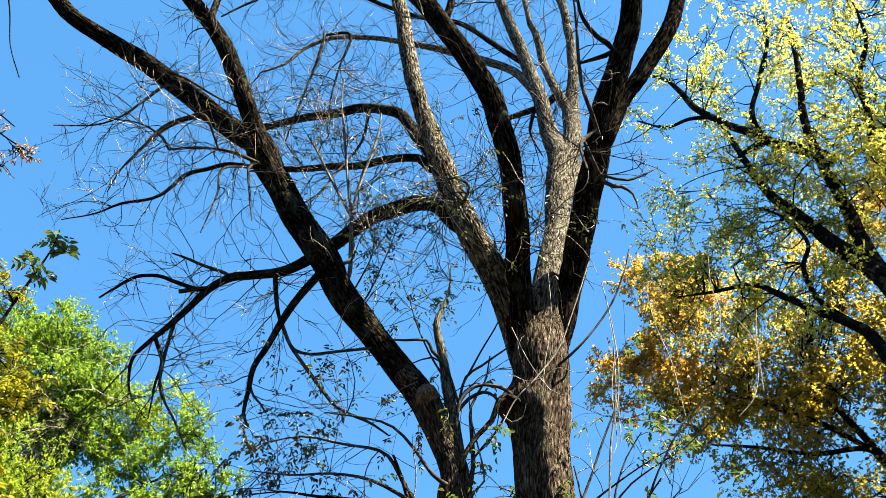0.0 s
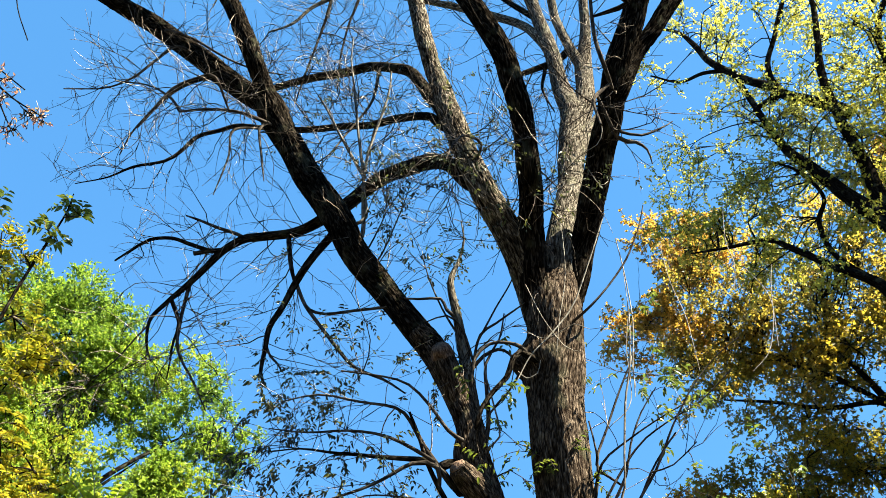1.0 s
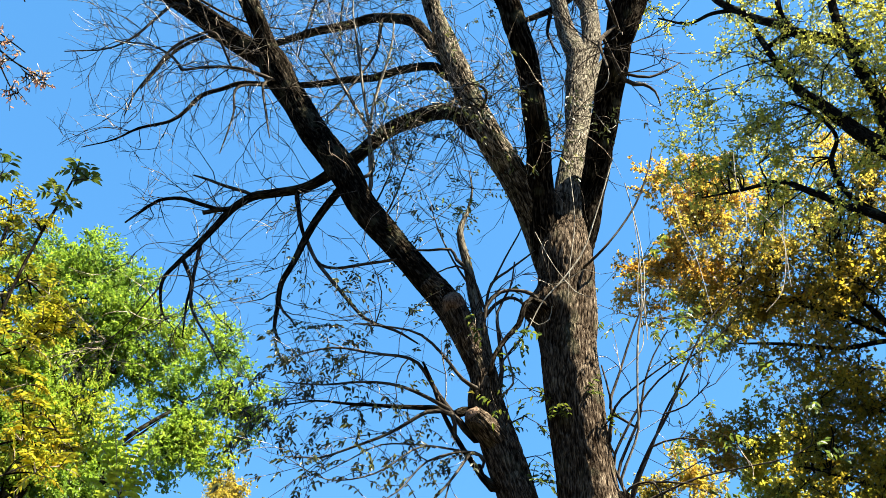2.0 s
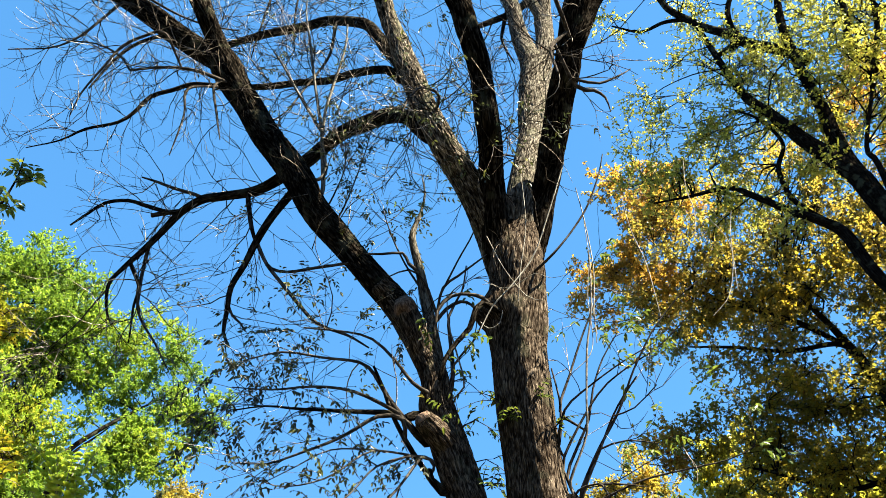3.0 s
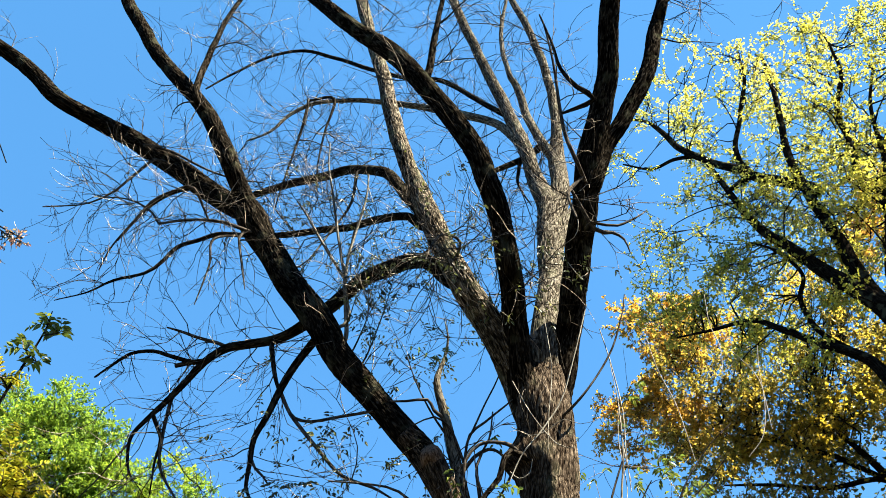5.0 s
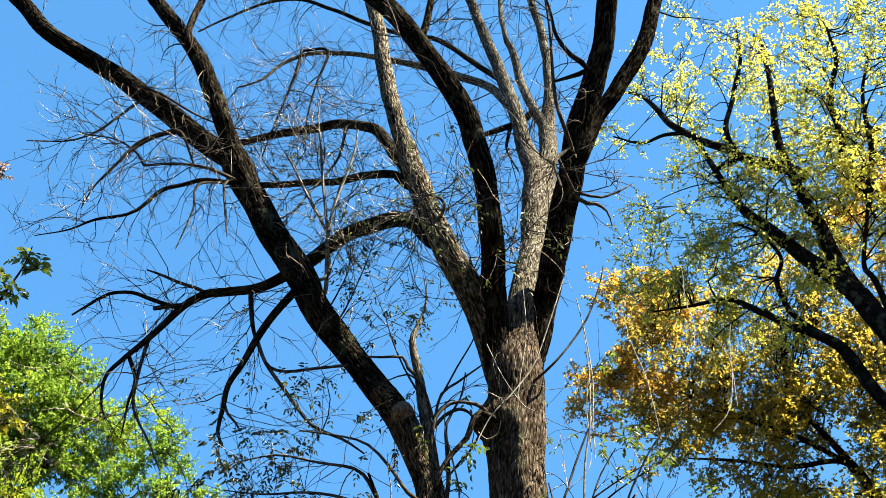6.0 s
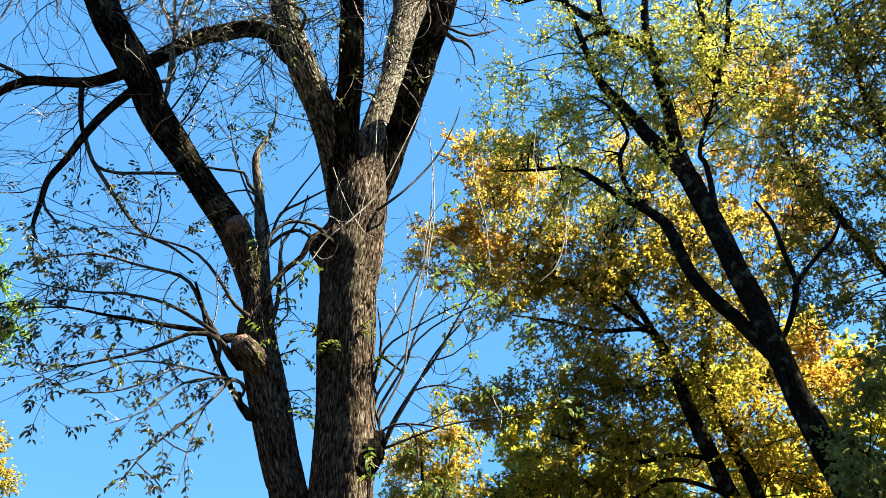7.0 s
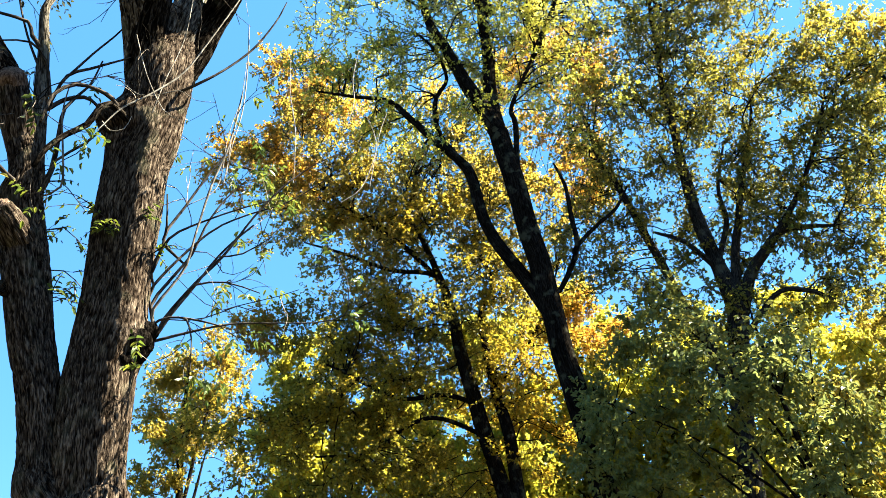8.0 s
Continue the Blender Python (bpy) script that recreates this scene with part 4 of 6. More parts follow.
add_limb(main_tree, "branch", (-0.36, 6.40, 6.14, 0.012), (-0.17, 6.33, 6.32, 0.012), (-0.01, 6.27, 6.57, 0.010), (0.11, 6.20, 6.72, 0.007))
add_limb(main_tree, "shoot", (0.54, 6.30, 4.78, 0.013), (0.64, 6.25, 4.96, 0.011), (0.74, 6.20, 5.16, 0.011), (0.78, 6.15, 5.44, 0.009), (0.87, 6.13, 5.96, 0.010), (0.99, 6.12, 6.44, 0.008), (1.08, 6.10, 7.16, 0.005))
add_limb(main_tree, "shoot", (-0.28, 6.35, 5.84, 0.009), (-0.33, 6.33, 6.25, 0.009), (-0.39, 6.32, 6.60, 0.007), (-0.38, 6.30, 6.94, 0.005))
add_limb(main_tree, "shoot", (-1.73, 6.21, 8.95, 0.023), (-1.78, 6.10, 9.42, 0.024), (-1.73, 5.99, 9.97, 0.022), (-1.59, 5.88, 10.56, 0.019), (-1.50, 5.82, 11.00, 0.016), (-1.48, 5.77, 11.50, 0.012))
add_limb(main_tree, "shoot", (-1.77, 6.27, 8.66, 0.027), (-1.77, 6.17, 9.17, 0.024), (-1.79, 6.07, 9.61, 0.021), (-1.89, 5.98, 10.35, 0.019), (-1.99, 5.88, 11.17, 0.016), (-2.10, 5.82, 12.02, 0.012), (-2.11, 5.77, 12.60, 0.009))
add_limb(main_tree, "shoot", (-1.82, 6.21, 9.74, 0.021), (-2.12, 6.13, 10.42, 0.019), (-2.42, 6.07, 11.17, 0.016), (-2.56, 5.99, 11.44, 0.012))


def bare_twigs(tree):
    """Fine leafless twigs, three orders of them, thickest on the thin outer branches."""
    first, r_first = [], []
    for path in GROWN[tree.name]:
        p, r = path[:, :3], path[:, 3]
        seg = np.linalg.norm(np.diff(p, axis=0), axis=1)
        high = p[:, 2].mean() > 7.7
        if p[:, 2].mean() < 3.5:
            continue
        rate = np.where(r[:-1] < 0.02, 5.6, np.where(r[:-1] < 0.04, 5.2, np.where(r[:-1] < 0.08, 3.4, 0.8)))
        rise = (p[-1] - p[0]) / (np.linalg.norm(p[-1] - p[0]) + 1e-9)
        if r.max() < 0.04 and rise[2] > 0.75:
            rate = rate * 0.6
        rate = rate * np.where(p[:-1, 0] > 0.9, 0.45, 1.0)
        count = rng.poisson(seg * rate * (1 if high else 0.07))
        for i in np.repeat(np.arange(len(seg)), count):
            d = p[min(i + 1, len(p) - 1)] - p[i]
            d /= np.linalg.norm(d) + 1e-9
            n = rng.normal(size=3)
            n -= d * (n @ d)
            n /= np.linalg.norm(n)
            first.append((p[i], d * rng.uniform(0.2, 0.9) + n * 0.8 + np.array([0, 0, 0.12])))
            r_first.append(min(0.0075, r[i] * 0.45))
    s = np.array([a for a, _ in first])
    d = np.array([b for _, b in first])
    l1 = rng.uniform(0.35, 1.25, len(s))
    one = arcs(s, d, l1, 8, -0.02, 0.24, 0.16)
    order = np.argsort(-l1 * np.array(r_first))
    for i in order[:260]:
        v, f, g = thin_tubes(one[i:i + 1], np.array(r_first)[i:i + 1], np.array([0.003]), 4)
        part("twig", to_mesh("twig", v, f, TWIG_BARK, g), tree)
    rest = order[260:]
    pieces = [thin_tubes(one[rest], np.array(r_first)[rest], np.full(len(rest), 0.003), 4)]

    def branch_off(lines, k, lo, hi, r0, r1, lift):
        n, m, _ = lines.shape
        idx = rng.integers(1, m - 1, (n, k))
        rows = np.arange(n)[:, None]
        st = lines[rows, idx].reshape(-1, 3)
        di = unit(lines[rows, idx + 1] - lines[rows, idx]).reshape(-1, 3) + rng.normal(size=(n * k, 3)) * 0.5
        ln = rng.uniform(lo, hi, n * k)
        out = arcs(st, di, ln, 5, lift, 0.3, 0.16)
        pieces.append(thin_tubes(out, np.full(n * k, r0), np.full(n * k, r1)))
        return out

    two = branch_off(one, 3, 0.2, 0.7, 0.0048, 0.002, 0.05)
    branch_off(two, 1, 0.12, 0.4, 0.0032, 0.0018, 0.1)
    v, f, g = joined(pieces)
    part("twigs", to_mesh("twigs", v, f, TWIG_BARK, g), tree, "fine bare twigs", "stuff")


def side_branches(tree):
    """Slender side branches on the upper limbs, bowing outward."""
    spots = []
    for path in list(GROWN[tree.name]):
        p, r = path[:, :3], path[:, 3]
        if p[:, 2].mean() < 8.2 or r.max() < 0.03:
            continue
        seg = np.linalg.norm(np.diff(p, axis=0), axis=1)
        for i in np.nonzero(rng.uniform(size=len(seg)) < seg * np.where(r[:-1] < 0.07, 0.5, 0.25))[0]:
            spots.append((p[i], unit(p[i + 1] - p[i]), r[i]))
    for at, d, r in spots:
        n = rng.normal(size=3) * np.array([1.3, 0.7, 0.6]) + np.array([-0.25, 0, -0.05])
        n = unit(n - d * (n @ d))
        length = rng.uniform(0.6, 1.6)
        line = arcs(at[None], (d * 0.5 + n)[None], np.array([length]), 6, -0.06, 0.22, 0.1)[0]
        r0 = min(0.014, r * 0.5) * rng.uniform(0.7, 1.1)
        add_limb(tree, "branch", *[(*q, r0 * (1 - 0.15 * k)) for k, q in enumerate(line)])


side_branches(main_tree)
bare_twigs(main_tree)


def sprouts(tree, low, high, count, leaf, size, name, thick=0.05, reach=1.0, west=-9, east=9, clear=0.75):
    """Thin leafy shoots on the lower branches, with leaflets hanging in pairs."""
    st, di = [], []
    cand = [p for p in GROWN[tree.name] if p[:, 3].max() < thick and low < p[:, 2].mean() < high and west < p[:, 0].mean() < east]
    for _ in range(count):
        p = cand[rng.integers(len(cand))]
        i = rng.integers(len(p) // 2, len(p) - 1)
        if min(np.linalg.norm(q[:, :3] - p[i, :3], axis=1).min() for q in GROWN[tree.name][:2]) < clear:
            continue
        st.append(p[i, :3])
        di.append(unit(p[i + 1, :3] - p[i, :3]) * 0.8 + rng.normal(size=3) * 0.55)
    st, di = np.array(st), np.array(di)
    count = len(st)
    ln = rng.uniform(0.3, 1.0, count) * reach
    tw = arcs(st, di, ln, 6, -0.04, 0.2)
    idx = rng.integers(1, 5, (count, 2))
    rows = np.arange(count)[:, None]
    st2 = tw[rows, idx].reshape(-1, 3)
    di2 = unit(tw[rows, idx + 1] - tw[rows, idx]).reshape(-1, 3) + rng.normal(size=(count * 2, 3)) * 0.6
    tw2 = arcs(st2, di2, rng.uniform(0.15, 0.45, count * 2), 6, -0.08, 0.2)
    v, f, g = joined([thin_tubes(tw, np.full(count, 0.0045), np.full(count, 0.002)), thin_tubes(tw2, np.full(count * 2, 0.003), np.full(count * 2, 0.0015))])
    part("shoots", to_mesh("shoots", v, f, TWIG_BARK, g), tree, "thin shoots", "stuff")
    ends = np.vstack([tw2, tw])
    keep = rng.uniform(size=len(ends)) < 0.6
    ends = ends[keep]
    # feathered leaves: a short stalk with leaflets hanging in pairs
    m = 2
    k = 5 - np.minimum((rng.uniform(size=(len(ends), m)) * 3).astype(int), 2)
    foot = ends[np.arange(len(ends))[:, None], k].reshape(-1, 3)
    d = np.repeat(unit(ends[:, -1] - ends[:, -2]), m, 0) + rng.normal(size=(len(foot), 3)) * 0.5 + np.array([0, 0, -0.15])
    stalk = arcs(foot, d, rng.uniform(0.1, 0.2, len(foot)), 5, -0.12, 0.1)
    d = unit(stalk[:, -1] - stalk[:, 0])
    side = unit(np.cross(d, np.array([0.05, 0.02, 1.0])))
    pos, ax = [], []
    for j in (1, 2, 3):
        for sign in (-1, 1):
            pos.append(stalk[:, j])
            ax.append(side * sign * 0.75 + d * 0.45 + np.array([0, 0, -0.45]))
    pos.append(stalk[:, 4])
    ax.append(d + np.array([0, 0, -0.3]))
    pos, ax = np.vstack(pos), np.vstack(ax)
    ax = ax + rng.normal(size=ax.shape) * 0.18
    have = rng.uniform(size=len(pos)) < 0.78
    pos, ax = pos[have], ax[have]
    fc = rng.normal(size=pos.shape) * 0.5 + np.array([0, 0, 0.8])
    part(name, leaf_mesh(name, pos, ax, fc, size * rng.uniform(0.6, 1.25, len(pos)), 0.42, leaf), tree, "sparse drying leaves", "stuff")


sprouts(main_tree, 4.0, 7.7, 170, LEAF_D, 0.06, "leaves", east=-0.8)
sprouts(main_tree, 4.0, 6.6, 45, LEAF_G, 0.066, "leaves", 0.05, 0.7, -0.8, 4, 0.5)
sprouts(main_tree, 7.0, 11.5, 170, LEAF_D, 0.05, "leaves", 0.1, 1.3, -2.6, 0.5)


def knot(tree, at, size):
    """A dark rough burl swelling out of the trunk."""
    bm = bmesh.new()
    bmesh.ops.create_icosphere(bm, subdivisions=4, radius=size)
    for v in bm.verts:
        k = 1 + 0.28 * noise.noise(v.co * (2.2 / size) * 0.8) + 0.12 * noise.noise(v.co * (6 / size))
        v.co = v.co * k + Vector(at)
    me = bpy.data.meshes.new("burl")
    bm.to_mesh(me)
    bm.free()
    grain = np.array([v.co[:] for v in me.vertices], np.float32)
    me.attributes.new("grain", "FLOAT_VECTOR", "POINT").data.foreach_set("vector", grain.ravel())
    me.polygons.foreach_set("use_smooth", np.full(len(me.polygons), True))
    me.materials.append(DARK_BARK)
    part("burl", me, tree, "dark knotted burl")


knot(main_tree, (0.46, 6.34, 4.47), 0.13)
knot(main_tree, (0.53, 6.36, 4.60), 0.085)
knot(main_tree, (0.39, 6.30, 4.31), 0.07)

# ---- woods at the sunny side ----
CLUMPS_A = [(3.6, 11.0, 13.6, 0.51), (4.5, 10.9, 13.5, 0.72), (5.6, 10.6, 14.3, 1.09), (7.0, 10.0, 14.8, 1.38), (8.1, 9.4, 14.6, 0.98), (4.8, 11.0, 12.4, 0.60), (4.3, 11.0, 14.9, 0.65), (8.4, 9.4, 12.7, 0.74), (7.4, 10.2, 13.0, 0.75), (5.9, 10.4, 12.1, 0.54), (6.8, 9.7, 19.0, 1.27), (8.3, 8.7, 18.5, 0.99), (4.7, 10.4, 18.6, 0.90), (6.9, 9.6, 16.7, 1.08), (8.1, 9.1, 16.2, 1.09), (5.3, 10.8, 15.3, 1.18), (4.2, 11.0, 14.6, 0.77), (6.4, 10.1, 14.6, 0.99), (9.1, 8.4, 18.2, 0.83), (6.1, 9.9, 20.3, 0.95), (7.7, 9.2, 19.3, 0.74), (3.5, 11.3, 14.1, 0.64), (9.0, 8.6, 16.1, 1.00)]
tree_a = thing("leaning_tree", (9.9, 9.2, 0), "tall leaning tree with black trunk and yellow-green leaves", "tree")
add_limb(tree_a, "trunk", (8.02, 10.73, 4.11, 0.243), (7.83, 10.75, 5.10, 0.227), (7.70, 10.69, 5.90, 0.215), (7.57, 10.63, 6.54, 0.211), (7.43, 10.58, 7.31, 0.207), (7.32, 10.50, 8.12, 0.203), (7.17, 10.40, 9.08, 0.209), (7.00, 10.32, 9.98, 0.204), (6.83, 10.23, 11.06, 0.200), (6.74, 10.29, 12.02, 0.197))
add_limb(tree_a, "limb", (6.76, 10.28, 11.87, 0.185), (6.47, 10.26, 12.60, 0.166), (6.14, 10.27, 13.20, 0.146), (5.83, 10.26, 13.98, 0.114), (5.54, 10.30, 14.78, 0.094), (5.38, 10.28, 15.97, 0.073), (5.23, 10.24, 17.67, 0.045))
add_limb(tree_a, "limb", (6.75, 10.28, 11.97, 0.153), (6.71, 10.27, 13.07, 0.142), (6.76, 10.19, 14.26, 0.118), (6.77, 10.15, 15.48, 0.104), (6.91, 10.06, 17.00, 0.090), (7.31, 9.77, 18.78, 0.067), (7.64, 9.51, 20.79, 0.036))
add_limb(tree_a, "limb", (7.28, 10.59, 8.34, 0.146), (6.91, 10.66, 9.07, 0.125), (6.56, 10.70, 9.65, 0.117), (6.31, 10.68, 10.34, 0.114), (6.16, 10.61, 11.06, 0.106), (5.94, 10.58, 11.35, 0.090), (5.53, 10.65, 11.77, 0.075), (5.14, 10.73, 12.24, 0.065), (4.73, 10.81, 12.71, 0.049), (4.00, 11.00, 12.80, 0.033), (3.36, 11.10, 12.84, 0.016))
add_limb(tree_a, "branch", (6.24, 10.72, 11.31, 0.048), (5.79, 10.88, 12.19, 0.050), (5.73, 10.82, 13.04, 0.051), (5.94, 10.61, 13.55, 0.040), (5.77, 10.62, 14.34, 0.035), (5.45, 10.69, 14.82, 0.024))
add_limb(tree_a, "branch", (7.53, 10.47, 8.65, 0.050), (7.85, 10.14, 9.40, 0.051), (7.83, 10.06, 10.10, 0.047), (7.80, 9.99, 10.71, 0.037), (7.66, 10.00, 11.24, 0.021))
add_limb(tree_a, "branch", (7.88, 10.22, 9.46, 0.041), (8.28, 9.89, 9.88, 0.036), (8.55, 9.66, 10.10, 0.031), (8.78, 9.45, 10.53, 0.016))
add_limb(tree_a, "branch", (6.92, 10.17, 11.04, 0.063), (7.04, 10.11, 12.18, 0.055), (7.05, 10.14, 12.66, 0.045), (7.46, 9.87, 13.67, 0.035), (7.83, 9.62, 14.57, 0.024))
add_limb(tree_a, "branch", (5.79, 9.94, 16.25, 0.109), (5.33, 10.12, 17.11, 0.089), (4.87, 10.29, 18.24, 0.081), (4.68, 10.31, 19.14, 0.063), (4.43, 10.35, 19.87, 0.043), (3.95, 10.48, 20.36, 0.022))
add_limb(tree_a, "branch", (5.14, 10.29, 17.79, 0.053), (4.68, 10.43, 18.00, 0.047), (4.15, 10.58, 17.97, 0.034), (3.60, 10.71, 18.55, 0.021))
add_limb(tree_a, "branch", (6.92, 10.05, 15.43, 0.140), (6.57, 10.16, 16.00, 0.121), (6.04, 10.37, 16.88, 0.114), (6.05, 10.25, 17.79, 0.066), (6.43, 9.89, 18.70, 0.054), (6.82, 9.50, 19.64, 0.042), (7.00, 9.25, 20.70, 0.022))
add_limb(tree_a, "branch", (7.52, 9.61, 14.87, 0.078), (7.72, 9.38, 15.98, 0.070), (7.89, 9.18, 17.04, 0.061), (8.25, 8.78, 17.79, 0.050), (8.44, 8.53, 18.99, 0.026))
add_limb(tree_a, "branch", (7.52, 9.61, 13.90, 0.074), (7.96, 9.25, 15.04, 0.056), (8.31, 8.93, 16.48, 0.041), (8.72, 8.53, 17.44, 0.024))
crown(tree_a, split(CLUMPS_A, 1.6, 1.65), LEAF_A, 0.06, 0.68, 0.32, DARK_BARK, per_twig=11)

CLUMPS_B = [(5.2, 16.7, 15.7, 1.43), (6.8, 16.1, 15.9, 1.74), (8.6, 15.8, 14.7, 1.72), (6.2, 16.4, 13.8, 1.28), (5.0, 16.6, 13.5, 0.89), (7.6, 16.3, 12.1, 1.60), (9.9, 15.6, 13.0, 1.49), (10.7, 15.1, 14.1, 1.33), (6.7, 16.2, 10.5, 1.50), (5.3, 16.7, 10.4, 0.99), (4.6, 16.9, 9.3, 1.26), (5.8, 16.5, 8.7, 1.10), (7.0, 16.0, 8.1, 1.00), (9.0, 16.2, 10.3, 1.21), (10.3, 15.4, 9.8, 1.19), (10.0, 15.6, 7.8, 0.80), (8.1, 16.6, 7.5, 0.79), (6.7, 16.7, 11.2, 0.79), (7.4, 16.6, 10.2, 0.76), (3.6, 17.1, 8.0, 1.20), (5.0, 16.8, 7.5, 0.90), (6.7, 16.7, 7.2, 0.77), (8.4, 15.9, 17.4, 1.23)]
CLUMPS_BO = [(4.2, 17.0, 18.8, 0.94), (3.3, 17.2, 16.4, 0.96), (5.1, 16.7, 18.3, 0.93), (4.1, 17.0, 15.3, 0.86), (11.6, 14.4, 19.6, 1.20), (11.6, 14.4, 15.9, 1.10), (3.7, 17.6, 11.2, 0.54), (11.3, 14.6, 10.9, 0.80)]
tree_b = thing("golden_tree", (13.0, 12.6, 0), "golden autumn tree with twin dark trunks", "tree")
add_limb(tree_b, "trunk", (9.07, 15.55, 5.25, 0.219), (8.90, 15.65, 6.76, 0.194), (8.69, 15.68, 7.80, 0.188), (8.45, 15.73, 9.30, 0.183), (8.28, 15.74, 10.31, 0.161), (8.16, 15.72, 11.22, 0.138), (8.01, 15.72, 12.00, 0.112), (7.69, 15.80, 13.19, 0.072), (7.29, 15.91, 14.46, 0.045))
add_limb(tree_b, "trunk", (9.19, 15.48, 5.80, 0.176), (9.14, 15.51, 7.00, 0.159), (9.14, 15.51, 8.03, 0.152), (9.02, 15.58, 9.15, 0.131), (8.92, 15.64, 10.34, 0.095), (8.90, 15.65, 11.28, 0.070), (9.25, 15.44, 12.21, 0.057), (8.99, 15.60, 13.31, 0.029))
add_limb(tree_b, "limb", (8.29, 15.98, 11.38, 0.063), (7.92, 15.94, 12.46, 0.064), (6.82, 16.23, 12.65, 0.057), (5.71, 16.44, 13.06, 0.043), (4.72, 16.54, 13.28, 0.021))
add_limb(tree_b, "limb", (8.13, 16.06, 12.40, 0.065), (7.33, 16.22, 13.41, 0.066), (6.49, 16.36, 14.06, 0.059), (5.48, 16.52, 14.88, 0.045), (4.72, 16.54, 15.67, 0.023))
add_limb(tree_b, "limb", (8.65, 15.79, 8.92, 0.065), (7.89, 15.95, 9.20, 0.059), (6.75, 16.25, 9.16, 0.051), (5.51, 16.50, 9.85, 0.032), (4.97, 16.47, 9.98, 0.019))
add_limb(tree_b, "limb", (8.78, 15.71, 8.08, 0.057), (7.47, 16.08, 8.67, 0.051), (6.06, 16.38, 7.89, 0.043), (4.95, 16.47, 7.73, 0.024))
add_limb(tree_b, "limb", (9.03, 15.57, 9.29, 0.059), (9.66, 15.35, 10.13, 0.047), (10.33, 15.07, 11.17, 0.042), (10.87, 14.85, 12.47, 0.022))
for leaf, tier in ((LEAF_B, [c for c in CLUMPS_B if c[2] >= 12.5]), (LEAF_M, [c for c in CLUMPS_B if c[2] < 12.5])):
    crown(tree_b, split(tier, 1.25, 1.5), leaf, 0.092, 0.66, 0.44, per_twig=11, flat=0.5, ragged=1.3, spray=0.5)
crown(tree_b, split(CLUMPS_BO, 1.6, 1.45), LEAF_O, 0.095, 0.66, 0.65, name="orange_leaves", per_twig=12, flat=0.5)

CLUMPS_C = [(12.6, 8.5, 17.8, 1.2), (11.5, 9.6, 17.9, 1.1), (13.4, 7.6, 16.3, 1.1), (10.8, 10.4, 15.4, 1.27), (11.6, 9.5, 15.0, 1.32), (12.4, 8.8, 13.4, 1.41), (13.2, 8.2, 12.1, 1.26), (10.8, 10.4, 13.4, 1.19), (11.8, 9.6, 12.5, 1.39), (12.6, 8.9, 11.2, 1.24), (13.1, 8.3, 10.5, 0.89), (10.0, 11.2, 11.7, 0.90), (12.0, 9.0, 16.3, 1.27), (13.0, 8.1, 14.6, 0.93), (12.6, 8.9, 9.5, 0.87), (9.6, 11.5, 10.7, 0.80), (10.0, 11.2, 10.0, 0.77), (12.1, 9.8, 9.8, 0.68), (10.9, 10.6, 11.8, 0.98), (12.0, 9.7, 11.1, 0.94), (13.7, 7.4, 13.0, 0.87), (13.6, 7.6, 11.4, 0.83), (12.8, 9.0, 8.6, 0.71), (13.1, 8.5, 12.9, 0.82), (10.2, 11.5, 14.2, 0.81), (10.8, 10.7, 9.3, 0.75), (10.7, 10.8, 8.3, 0.87)]
tree_c = thing("green_tree", (13.0, 7.6, 0), "green-leaved tree with forked dark trunk at the wood edge", "tree")
add_limb(tree_c, "trunk", (10.51, 10.70, 4.04, 0.207), (10.66, 10.55, 5.16, 0.197), (10.78, 10.43, 6.33, 0.197), (10.98, 10.22, 7.56, 0.195), (11.16, 10.02, 8.61, 0.202), (11.11, 10.07, 9.60, 0.155), (11.07, 10.12, 10.59, 0.143), (11.09, 10.10, 11.76, 0.119), (11.15, 10.03, 13.01, 0.093), (11.19, 9.99, 14.21, 0.077), (11.30, 9.86, 15.43, 0.066), (11.41, 9.73, 16.95, 0.042), (11.57, 9.54, 18.57, 0.022))
add_limb(tree_c, "limb", (11.16, 10.03, 8.43, 0.137), (11.35, 9.86, 9.51, 0.099), (11.57, 9.67, 10.37, 0.079), (11.82, 9.43, 11.27, 0.064), (12.13, 9.09, 12.31, 0.042), (12.40, 8.79, 13.44, 0.018))
add_limb(tree_c, "limb", (11.18, 10.00, 8.42, 0.148), (11.47, 9.73, 9.18, 0.119), (11.75, 9.46, 9.61, 0.109), (12.04, 9.14, 9.96, 0.082), (12.36, 8.78, 9.88, 0.054), (12.63, 8.46, 9.74, 0.027))
add_limb(tree_c, "limb", (11.68, 9.41, 9.54, 0.076), (12.24, 8.88, 10.37, 0.061), (12.67, 8.48, 11.17, 0.051), (13.08, 8.09, 12.17, 0.035), (13.40, 7.78, 13.13, 0.018))
add_limb(tree_c, "limb", (11.12, 10.06, 9.46, 0.077), (10.86, 10.16, 9.87, 0.061), (10.57, 10.26, 10.23, 0.051), (10.17, 10.47, 10.48, 0.028))
add_limb(tree_c, "limb", (10.93, 10.27, 7.58, 0.072), (11.61, 9.49, 8.62, 0.052), (11.97, 9.04, 8.53, 0.046), (12.19, 8.75, 8.21, 0.025))
add_limb(tree_c, "limb", (11.21, 10.84, 7.20, 0.116), (11.08, 10.86, 8.26, 0.104), (10.82, 11.00, 9.46, 0.097), (10.58, 11.11, 10.74, 0.089), (10.32, 11.24, 12.15, 0.075), (10.06, 11.36, 13.17, 0.064), (9.94, 11.35, 14.36, 0.046), (9.75, 11.40, 15.87, 0.021))
add_limb(tree_c, "limb", (11.11, 10.07, 9.60, 0.066), (11.48, 9.81, 10.59, 0.057), (11.61, 9.81, 11.51, 0.041), (11.96, 9.54, 12.65, 0.024))
